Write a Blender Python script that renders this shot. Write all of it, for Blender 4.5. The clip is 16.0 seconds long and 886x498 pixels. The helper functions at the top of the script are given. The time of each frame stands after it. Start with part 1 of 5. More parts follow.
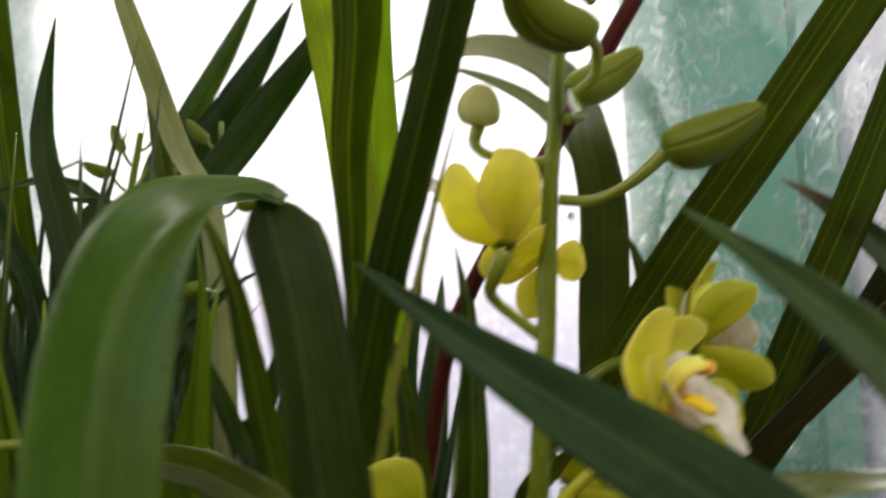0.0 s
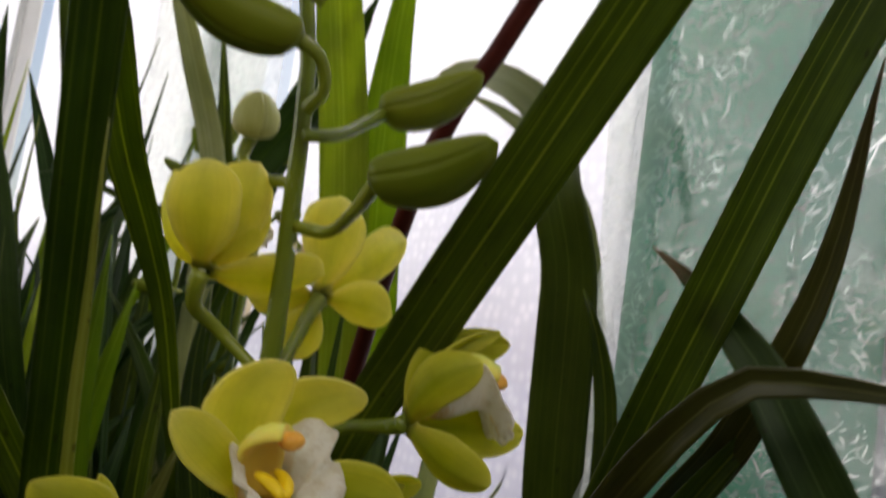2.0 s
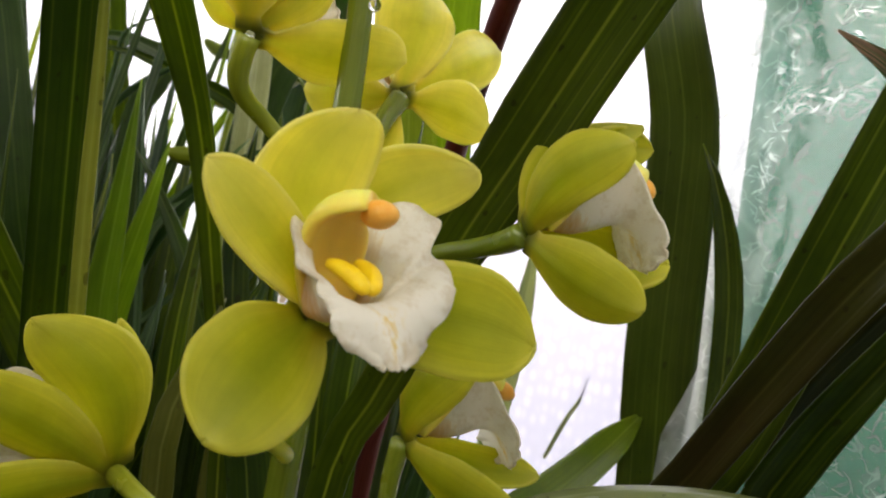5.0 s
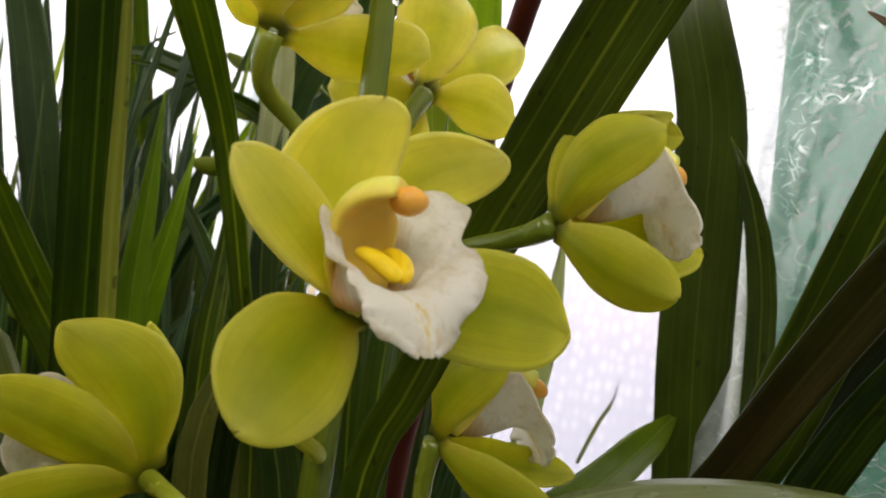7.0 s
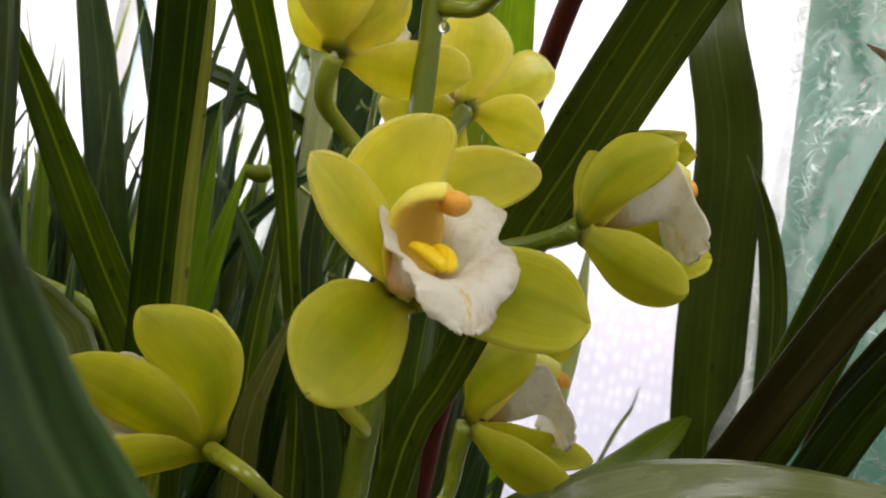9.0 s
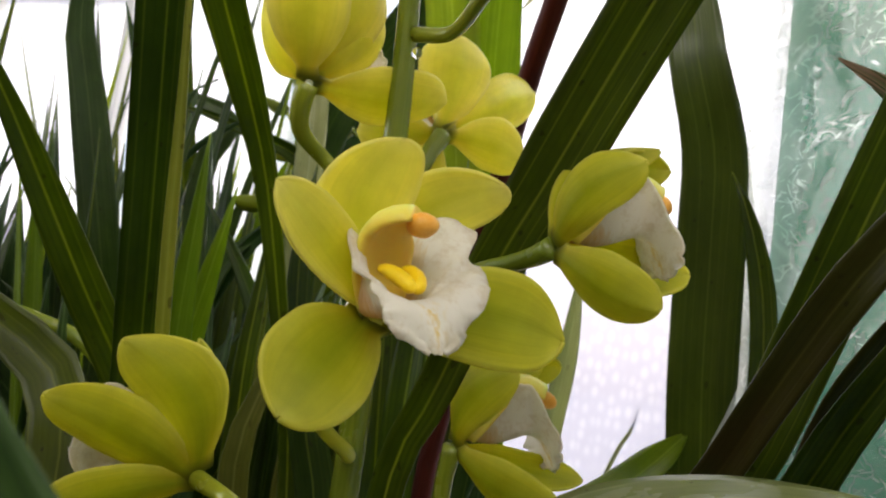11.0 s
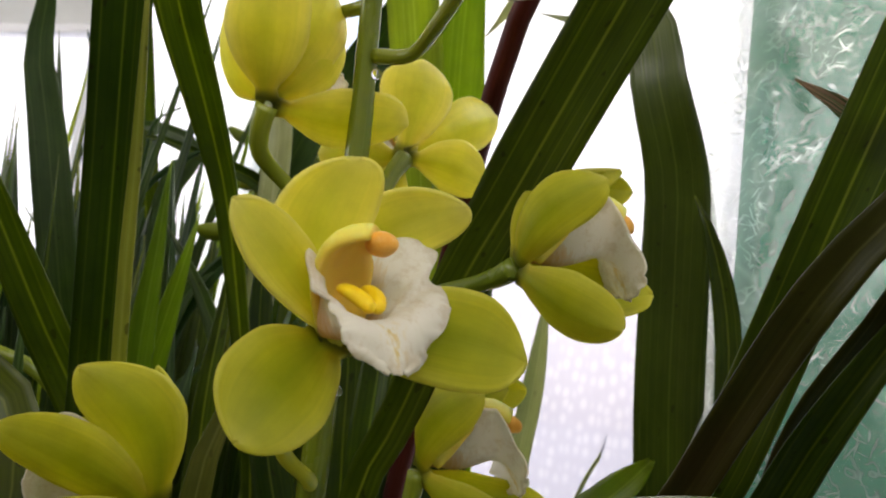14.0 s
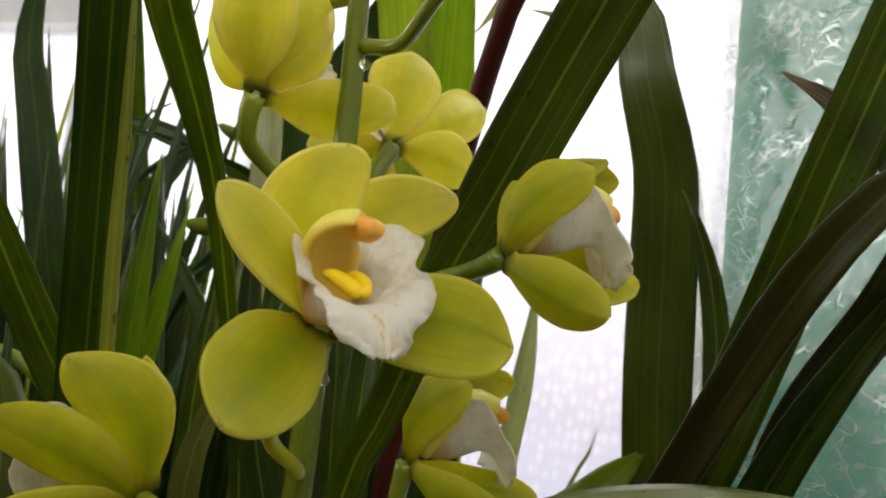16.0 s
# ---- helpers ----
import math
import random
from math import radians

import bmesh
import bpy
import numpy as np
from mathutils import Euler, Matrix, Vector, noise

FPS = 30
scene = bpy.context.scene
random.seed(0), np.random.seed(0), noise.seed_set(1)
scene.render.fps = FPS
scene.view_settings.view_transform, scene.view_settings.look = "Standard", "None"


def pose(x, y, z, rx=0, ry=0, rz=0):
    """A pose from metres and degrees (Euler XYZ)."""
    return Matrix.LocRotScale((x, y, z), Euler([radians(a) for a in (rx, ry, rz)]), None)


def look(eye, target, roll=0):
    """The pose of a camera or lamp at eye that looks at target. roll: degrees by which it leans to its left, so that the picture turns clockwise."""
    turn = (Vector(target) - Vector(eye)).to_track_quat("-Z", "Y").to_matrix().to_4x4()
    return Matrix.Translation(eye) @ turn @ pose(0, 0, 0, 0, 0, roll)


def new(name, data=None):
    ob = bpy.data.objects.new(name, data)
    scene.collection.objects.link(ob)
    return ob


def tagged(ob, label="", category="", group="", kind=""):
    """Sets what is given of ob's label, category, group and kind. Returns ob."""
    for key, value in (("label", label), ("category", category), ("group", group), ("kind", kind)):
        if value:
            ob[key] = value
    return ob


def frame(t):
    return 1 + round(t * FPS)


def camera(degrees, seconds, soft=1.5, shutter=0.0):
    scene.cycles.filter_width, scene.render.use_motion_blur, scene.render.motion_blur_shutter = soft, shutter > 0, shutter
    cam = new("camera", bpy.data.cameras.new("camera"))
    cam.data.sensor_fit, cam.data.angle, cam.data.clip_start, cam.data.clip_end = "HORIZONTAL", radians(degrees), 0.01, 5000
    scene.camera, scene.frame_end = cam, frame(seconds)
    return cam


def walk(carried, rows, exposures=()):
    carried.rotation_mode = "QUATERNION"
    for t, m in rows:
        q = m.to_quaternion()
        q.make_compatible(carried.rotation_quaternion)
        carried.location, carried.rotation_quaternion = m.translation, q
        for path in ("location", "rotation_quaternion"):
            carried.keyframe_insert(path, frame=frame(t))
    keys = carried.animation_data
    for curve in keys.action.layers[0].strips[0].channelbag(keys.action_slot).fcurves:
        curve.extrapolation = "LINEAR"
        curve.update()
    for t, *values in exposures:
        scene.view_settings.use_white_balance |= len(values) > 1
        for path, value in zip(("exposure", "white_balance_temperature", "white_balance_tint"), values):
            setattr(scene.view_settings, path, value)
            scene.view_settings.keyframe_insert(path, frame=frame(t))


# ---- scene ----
cam = camera(49.6, 16.0, 2.0, 0.6)
cam.data.dof.use_dof, cam.data.dof.focus_distance, cam.data.dof.aperture_fstop = True, 0.235, 40.0
EXPOSURES = ((0.0, -0.05), (0.5, -0.32), (1.0, -0.38), (1.5, -0.54), (2.0, -0.64), (2.5, -0.4), (3.0, 0.02), (3.5, 0.22), (4.0, 0.36), (6.5, 0.15), (9.0, 0.14), (12.0, 0.13), (13.0, 0.12), (14.0, 0.05), (16.0, 0.04))
SKY, SUN, SIDE_LIGHT, REAR_LIGHT = 0.22, 3.3, 72.0, 54.0
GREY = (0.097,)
PATH = [
    (0, (0.0056, 0.1682, 0.7098), (0.243, 2.145, 0.901), -2.4),
    (0.2, (0.0335, 0.1639, 0.7042), (0.207, 2.140, 0.959), 1.3),
    (0.5, (0.0796, 0.1430, 0.7271), (0.160, 2.132, 0.925), 1.8),
    (1, (0.1415, 0.1574, 0.7112), (0.004, 2.146, 0.869), 5.1),
    (1.5, (0.1840, 0.1847, 0.7179), (-0.096, 2.125, 1.116), 7.2),
    (2, (0.1995, 0.2195, 0.7211), (-0.227, 2.158, 0.969), 8.4),
    (2.5, (0.1666, 0.2623, 0.6954), (-0.250, 2.214, 0.821), 8.7),
    (3, (0.1677, 0.2764, 0.6895), (-0.300, 2.220, 0.766), 7.7),
    (3.5, (0.1718, 0.2859, 0.6881), (-0.287, 2.232, 0.727), 8.0),
    (4, (0.1708, 0.2894, 0.6837), (-0.280, 2.237, 0.759), 9.1),
    (6.3, (0.1688, 0.3005, 0.6790), (-0.376, 2.215, 0.875), 8.0),
    (6.5, (0.1678, 0.3006, 0.6769), (-0.370, 2.217, 0.869), 7.8),
    (7, (0.1687, 0.2976, 0.6768), (-0.382, 2.212, 0.855), 7.7),
    (7.5, (0.1711, 0.2835, 0.6776), (-0.401, 2.192, 0.854), 8.1),
    (8, (0.1724, 0.2765, 0.6755), (-0.413, 2.180, 0.855), 8.3),
    (8.5, (0.1713, 0.2731, 0.6714), (-0.423, 2.174, 0.853), 8.6),
    (9, (0.1743, 0.2696, 0.6703), (-0.430, 2.166, 0.868), 9.1),
    (9.2, (0.1733, 0.2695, 0.6692), (-0.438, 2.163, 0.873), 9.4),
    (11.5, (0.1853, 0.2714, 0.6702), (-0.429, 2.156, 0.937), 7.1),
    (12, (0.1868, 0.2739, 0.6687), (-0.399, 2.165, 0.953), 7.0),
    (12.5, (0.1853, 0.2745, 0.6672), (-0.386, 2.169, 0.960), 6.8),
    (13, (0.1863, 0.2725, 0.6681), (-0.387, 2.165, 0.971), 7.1),
    (13.5, (0.1853, 0.2725, 0.6682), (-0.382, 2.164, 0.988), 7.0),
    (14, (0.1835, 0.2735, 0.6682), (-0.384, 2.164, 0.991), 6.9),
    (14.5, (0.1826, 0.2715, 0.6672), (-0.380, 2.164, 0.986), 6.9),
    (15, (0.1838, 0.2715, 0.6672), (-0.371, 2.166, 0.985), 7.0),
    (15.5, (0.1860, 0.2715, 0.6661), (-0.378, 2.163, 0.988), 7.0),
    (16, (0.1852, 0.2735, 0.6652), (-0.367, 2.168, 0.992), 6.9),
]
walk(cam, [(t, look(eye, target, roll)) for t, eye, target, roll in PATH], EXPOSURES)

# ---- world and light ----
world = bpy.data.worlds.new("world")
scene.world = world
world.use_nodes = True
wn = world.node_tree.nodes
sky = wn.new("ShaderNodeTexSky")
sky.sky_type = "NISHITA"
sky.sun_disc = False
sky.sun_elevation, sky.sun_rotation = radians(38), radians(20)
sky.air_density, sky.dust_density = 1.0, 4.0
world.node_tree.links.new(sky.outputs["Color"], wn["Background"].inputs["Color"])
wn["Background"].inputs["Strength"].default_value = SKY

sun_data = bpy.data.lights.new("sun", "SUN")
sun_data.energy, sun_data.angle, sun_data.color = SUN, radians(20), (1.0, 0.97, 0.92)
sun = new("sun", sun_data)
sun.matrix_world = look((1.5, 3.2, 3.0), (0.0, 0.6, 0.6))


def daylight(name, m, sx, sy, watts, colour=(1.0, 0.955, 0.89)):
    """An unseen soft area lamp, added to light the plants from within the room."""
    data = bpy.data.lights.new(name, "AREA")
    data.shape, data.size, data.size_y, data.energy, data.color = "RECTANGLE", sx, sy, watts, colour
    ob = new(name, data)
    ob.matrix_world = m
    return ob


# ---- materials ----
def nodes(name):
    mat = bpy.data.materials.new(name)
    mat.use_nodes = True
    nt = mat.node_tree
    return mat, nt, nt.nodes, nt.links, nt.nodes["Principled BSDF"]


def val(ns, links, op, a, b=None, clamp=False):
    m = ns.new("ShaderNodeMath")
    m.operation, m.use_clamp = op, clamp
    for i, v in enumerate((a, b)):
        if v is None:
            continue
        if isinstance(v, (int, float)):
            m.inputs[i].default_value = v
        else:
            links.new(v, m.inputs[i])
    return m.outputs[0]


def ramp(ns, links, fac, stops):
    r = ns.new("ShaderNodeValToRGB")
    while len(r.color_ramp.elements) < len(stops):
        r.color_ramp.elements.new(0.5)
    for e, (p, c) in zip(r.color_ramp.elements, stops):
        e.position, e.color = p, (*c, 1) if len(c) == 3 else c
    links.new(fac, r.inputs[0])
    return r.outputs[0]


def mixc(ns, links, fac, a, b, mode="MIX"):
    m = ns.new("ShaderNodeMix")
    m.data_type, m.blend_type = "RGBA", mode
    for i, v in ((0, fac), (6, a), (7, b)):
        if isinstance(v, (int, float)):
            m.inputs[i].default_value = v
        elif isinstance(v, tuple):
            m.inputs[i].default_value = (*v, 1)
        else:
            links.new(v, m.inputs[i])
    return m.outputs[2]


def tex(ns, links, vector, scale, detail=3, rough=0.55, stretch=None, turn=0.0):
    if stretch:
        mp = ns.new("ShaderNodeMapping")
        mp.vector_type = "TEXTURE" if turn else "POINT"
        mp.inputs["Scale"].default_value = tuple(1 / v for v in stretch) if turn else stretch
        mp.inputs["Rotation"].default_value = (0, 0, turn)
        links.new(vector, mp.inputs["Vector"])
        vector = mp.outputs[0]
    n = ns.new("ShaderNodeTexNoise")
    n.inputs["Scale"].default_value, n.inputs["Detail"].default_value, n.inputs["Roughness"].default_value = scale, detail, rough
    links.new(vector, n.inputs["Vector"])
    return n.outputs["Fac"]


def bumped(ns, links, height, strength, distance, target):
    b = ns.new("ShaderNodeBump")
    b.inputs["Strength"].default_value, b.inputs["Distance"].default_value = strength, distance
    links.new(height, b.inputs["Height"])
    for t in target:
        links.new(b.outputs[0], t.inputs["Normal"])
    return b


def leafy(name, dark, light, vein, trans, rough=0.38, through_part=0.22, spots=0.5, patch=None, gloss=0.22, end_blend=None):
    """Strap leaf: fine lengthwise veins, paler ribs, blotches, brown specks; some light comes through."""
    mat, nt, ns, links, bs = nodes(name)
    uv = ns.new("ShaderNodeTexCoord").outputs["UV"]
    info = ns.new("ShaderNodeObjectInfo")
    sep = ns.new("ShaderNodeSeparateXYZ")
    links.new(uv, sep.inputs[0])
    fine = tex(ns, links, uv, 1.0, 2, 0.6, (1300, 5, 1))
    lane = val(ns, links, "ADD", val(ns, links, "MULTIPLY", sep.outputs[0], 310.0), val(ns, links, "MULTIPLY", tex(ns, links, uv, 1.0, 1, 0.5, (120, 3, 1)), 0.8))
    line = val(ns, links, "ABSOLUTE", val(ns, links, "SUBTRACT", val(ns, links, "FRACT", lane), 0.5))
    ribs = ramp(ns, links, line, [(0.0, (1, 1, 1)), (0.05, (0.7, 0.7, 0.7)), (0.11, (0, 0, 0))])
    seen = tex(ns, links, uv, 1.0, 2, 0.6, (230, 3, 1))
    ribs = val(ns, links, "MULTIPLY", ribs, ramp(ns, links, seen, [(0.47, (0, 0, 0)), (0.66, (0.50, 0.50, 0.50))]))
    blot = tex(ns, links, uv, 1.0, 4, 0.65, (60, 26, 1))
    col = mixc(ns, links, ramp(ns, links, blot, [(0.3, (0, 0, 0)), (0.7, (1, 1, 1))]), dark, light)
    col = mixc(ns, links, ramp(ns, links, fine, [(0.42, (0, 0, 0)), (0.62, (0.6, 0.6, 0.6))]), col, dark)
    col = mixc(ns, links, ribs, col, vein)
    mid = ramp(ns, links, val(ns, links, "MULTIPLY", val(ns, links, "ABSOLUTE", sep.outputs[0]), 400.0), [(0.06, (0.35, 0.35, 0.35)), (0.2, (0, 0, 0))])
    col = mixc(ns, links, mid, col, vein)
    hsv = ns.new("ShaderNodeHueSaturation")
    links.new(col, hsv.inputs["Color"])
    links.new(val(ns, links, "ADD", val(ns, links, "MULTIPLY", info.outputs["Random"], 0.55), 0.75), hsv.inputs["Value"])
    links.new(val(ns, links, "ADD", val(ns, links, "MULTIPLY", info.outputs["Random"], -0.03), 0.515), hsv.inputs["Hue"])
    col = hsv.outputs[0]
    if spots:
        sp = tex(ns, links, uv, 1.0, 1, 0.5, (330, 190, 1))
        col = mixc(ns, links, ramp(ns, links, sp, [(0.715, (0, 0, 0)), (0.745, (spots, spots, spots))]), col, (0.018, 0.012, 0.004))
    if patch:
        col = mixc(ns, links, ramp(ns, links, tex(ns, links, uv, 1.0, 3, 0.6, (30, 7, 1)), [(0.45, (0, 0, 0)), (0.62, (0.8, 0.8, 0.8))]), col, patch)
    if end_blend:  # end blended to pale window light or dry brown, green streaks left between veins
        far_end = val(ns, links, "ADD", sep.outputs[1], val(ns, links, "MULTIPLY", val(ns, links, "SUBTRACT", fine, 0.5), 0.12))
        col = mixc(ns, links, ramp(ns, links, far_end, [(end_blend[0], (0, 0, 0)), (end_blend[1], (end_blend[3], end_blend[3], end_blend[3]))]), col, end_blend[2])
    links.new(col, bs.inputs["Base Color"])
    links.new(val(ns, links, "ADD", val(ns, links, "MULTIPLY", blot, 0.18), rough - 0.09), bs.inputs["Roughness"])
    bs.inputs["Specular IOR Level"].default_value = gloss
    tr = ns.new("ShaderNodeBsdfTranslucent")
    tcol = mixc(ns, links, 1.0, col, trans, "MULTIPLY")
    links.new(tcol, tr.inputs["Color"])
    mx = ns.new("ShaderNodeMixShader")
    mx.inputs[0].default_value = through_part
    links.new(bs.outputs[0], mx.inputs[1])
    links.new(tr.outputs[0], mx.inputs[2])
    links.new(mx.outputs[0], ns["Material Output"].inputs[0])
    bumped(ns, links, val(ns, links, "ADD", val(ns, links, "MULTIPLY", fine, 0.5), ribs), 0.35, 0.0006, (bs,))
    return mat


LEAF = leafy("orchid_leaf", (0.026, 0.042, 0.0022), (0.056, 0.080, 0.004), (0.24, 0.26, 0.04), (3.4, 3.5, 1.0), through_part=0.47, gloss=0.3)
LEAF_DARK = leafy("orchid_leaf_dark", (0.010, 0.028, 0.004), (0.044, 0.086, 0.014), (0.10, 0.16, 0.05), (2.6, 3.0, 1.0), rough=0.48, through_part=0.2, gloss=0.2)
LEAF_BROWN = leafy("orchid_leaf_bronzed", (0.042, 0.040, 0.005), (0.075, 0.070, 0.010), (0.20, 0.185, 0.06), (2.3, 2.1, 0.9), through_part=0.3, gloss=0.3, patch=(0.050, 0.034, 0.010))
LEAF_YOUNG = leafy("orchid_leaf_young", (0.12, 0.165, 0.010), (0.19, 0.235, 0.018), (0.30, 0.34, 0.07), (2.6, 2.7, 0.7), through_part=0.46, spots=0.0, gloss=0.1)
LEAF_YELLOW = leafy("sheath_yellowing", (0.10, 0.105, 0.014), (0.17, 0.165, 0.028), (0.26, 0.25, 0.07), (2.0, 2.0, 0.8), through_part=0.3, spots=0.3)
LEAF_PALE = leafy("orchid_leaf_pale", (0.16, 0.18, 0.07), (0.26, 0.27, 0.13), (0.35, 0.35, 0.2), (1.8, 1.9, 1.2), through_part=0.3, spots=0.2)
LEAF_WAN = leafy("orchid_leaf_wan", (0.36, 0.38, 0.20), (0.46, 0.47, 0.28), (0.52, 0.52, 0.34), (1.5, 1.5, 1.2), through_part=0.45, spots=0.2)
LEAF_GLOSSY = leafy("orchid_leaf_glossy", (0.085, 0.140, 0.006), (0.145, 0.215, 0.012), (0.25, 0.31, 0.05), (2.6, 2.7, 0.7), rough=0.30, gloss=1.1, through_part=0.42)
LEAF_BRIGHT = leafy("orchid_leaf_bright", (0.15, 0.175, 0.02), (0.24, 0.255, 0.045), (0.30, 0.32, 0.08), (2.2, 2.2, 0.9), through_part=0.3)
LEAF_MID = leafy("orchid_leaf_fresh", (0.060, 0.078, 0.005), (0.105, 0.128, 0.010), (0.24, 0.26, 0.05), (2.6, 2.7, 0.9), rough=0.36, gloss=0.6, through_part=0.4)
# the pale end is window light painted in; the leaf itself stays green
LEAF_LIT_END = leafy("orchid_leaf_lit_end", (0.060, 0.078, 0.005), (0.105, 0.128, 0.010), (0.24, 0.26, 0.05), (1.9, 1.9, 1.3), rough=0.36, gloss=0.6, through_part=0.4, end_blend=(0.84, 0.95, (0.42, 0.42, 0.30), 0.7))
LEAF_TIPPED = leafy("orchid_leaf_dry_tip", (0.014, 0.030, 0.006), (0.036, 0.060, 0.012), (0.10, 0.14, 0.05), (2.4, 2.6, 1.0), rough=0.48, through_part=0.2, gloss=0.2, end_blend=(0.807, 0.830, (0.20, 0.12, 0.075), 0.95))
LEAF_BACK = leafy("orchid_leaf_back", (0.026, 0.046, 0.009), (0.056, 0.086, 0.020), (0.12, 0.15, 0.05), (2.6, 2.8, 1.0), rough=0.38, gloss=0.5, through_part=0.5)
# pale sheen on the arching leaf, painted in as a lighter green
LEAF_SHEEN = leafy("orchid_leaf_painted_sheen", (0.12, 0.145, 0.04), (0.19, 0.21, 0.075), (0.30, 0.32, 0.14), (2.0, 2.0, 0.9), rough=0.28, gloss=1.0, through_part=0.25)
RED_STEM = leafy("stalk_dark_red", (0.055, 0.008, 0.006), (0.095, 0.016, 0.011), (0.10, 0.03, 0.02), (2.0, 1.0, 0.8), rough=0.45, gloss=0.1, through_part=0.02, spots=0.0)
STEM = leafy("stem_green", (0.17, 0.21, 0.012), (0.26, 0.29, 0.022), (0.30, 0.32, 0.05), (2.2, 2.2, 0.8), rough=0.26, gloss=0.5, through_part=0.15, spots=0.0)
PEDICEL = leafy("stalk_yellow_green", (0.36, 0.38, 0.02), (0.46, 0.46, 0.035), (0.46, 0.46, 0.05), (1.8, 1.8, 0.7), rough=0.3, gloss=0.5, through_part=0.25, spots=0.0)
PALE_BUD = leafy("bud_pale", (0.55, 0.55, 0.16), (0.72, 0.70, 0.36), (0.60, 0.60, 0.2), (1.2, 1.2, 0.9), rough=0.45, through_part=0.35, spots=0.0)
BUD = leafy("bud_green", (0.16, 0.19, 0.008), (0.21, 0.235, 0.012), (0.21, 0.235, 0.016), (2.4, 2.3, 0.7), rough=0.42, through_part=0.25, spots=0.15)


def petally(name, inner, outer, vein, glow, heart, through_part=0.4, rim=(0.84, 0.795, 0.28)):
    """Waxy petal: soft lengthwise veins, a paler rim, light through it."""
    mat, nt, ns, links, bs = nodes(name)
    uv = ns.new("ShaderNodeTexCoord").outputs["UV"]
    sep = ns.new("ShaderNodeSeparateXYZ")
    links.new(uv, sep.inputs[0])
    info = ns.new("ShaderNodeObjectInfo")
    col = ramp(ns, links, sep.outputs[1], [(0.0, inner), (0.35, outer), (1.0, outer)])
    lines = tex(ns, links, uv, 1.0, 3, 0.5, (9, 0.8, 1))
    col = mixc(ns, links, ramp(ns, links, lines, [(0.40, (0, 0, 0)), (0.70, (0.45, 0.45, 0.45))]), col, vein)
    thin = tex(ns, links, uv, 1.0, 2, 0.5, (34, 1.2, 1))
    col = mixc(ns, links, ramp(ns, links, thin, [(0.5, (0, 0, 0)), (0.75, (0.16, 0.16, 0.16))]), col, vein)
    edge = val(ns, links, "ABSOLUTE", sep.outputs[0])
    # dark heart and pale rim: partly own tone, partly rim light painted in
    blade = val(ns, links, "ADD", edge, val(ns, links, "MULTIPLY", tex(ns, links, uv, 1.0, 2, 0.5, (2.2, 1.6, 1)), 0.5))
    col = mixc(ns, links, ramp(ns, links, blade, [(0.25, (0.75, 0.75, 0.75)), (1.0, (0, 0, 0))]), col, heart)
    outline = val(ns, links, "MAXIMUM", edge, sep.outputs[1])
    col = mixc(ns, links, ramp(ns, links, outline, [(0.55, (0, 0, 0)), (0.90, (0.36, 0.36, 0.36)), (1.0, (0.85, 0.85, 0.85))]), col, rim)
    foot = val(ns, links, "ADD", sep.outputs[1], val(ns, links, "MULTIPLY", thin, 0.05))
    col = mixc(ns, links, ramp(ns, links, foot, [(0.045, (0.85, 0.85, 0.85)), (0.13, (0, 0, 0))]), col, (0.13, 0.15, 0.012))
    mott = tex(ns, links, ns.new("ShaderNodeTexCoord").outputs["Object"], 160, 3, 0.6)
    hsv = ns.new("ShaderNodeHueSaturation")
    links.new(col, hsv.inputs["Color"])
    links.new(val(ns, links, "ADD", val(ns, links, "MULTIPLY", mott, 0.3), val(ns, links, "ADD", val(ns, links, "MULTIPLY", info.outputs["Random"], 0.14), 0.78)), hsv.inputs["Value"])
    col = hsv.outputs[0]
    links.new(col, bs.inputs["Base Color"])
    bs.inputs["Roughness"].default_value = 0.46
    bs.inputs["Specular IOR Level"].default_value = 0.24
    tr = ns.new("ShaderNodeBsdfTranslucent")
    links.new(mixc(ns, links, 1.0, col, glow, "MULTIPLY"), tr.inputs["Color"])
    mx = ns.new("ShaderNodeMixShader")
    mx.inputs[0].default_value = through_part
    links.new(bs.outputs[0], mx.inputs[1])
    links.new(tr.outputs[0], mx.inputs[2])
    links.new(mx.outputs[0], ns["Material Output"].inputs[0])
    bumped(ns, links, val(ns, links, "ADD", lines, val(ns, links, "MULTIPLY", thin, 0.4)), 0.2, 0.0005, (bs, tr))
    return mat


# two copies of one petal: brighter for backlit parts, darker for shaded ones
PETAL_LIT = petally("petal_green_yellow_lit", (0.70, 0.57, 0.04), (0.83, 0.770, 0.105), (0.67, 0.67, 0.06), (1.14, 1.12, 1.1), (0.64, 0.645, 0.045), 0.64)
PETAL_SHADED = petally("petal_green_yellow_shaded", (0.58, 0.48, 0.018), (0.60, 0.580, 0.024), (0.44, 0.47, 0.012), (1.27, 1.25, 0.5), (0.34, 0.395, 0.008), 0.58, rim=(0.70, 0.665, 0.13))


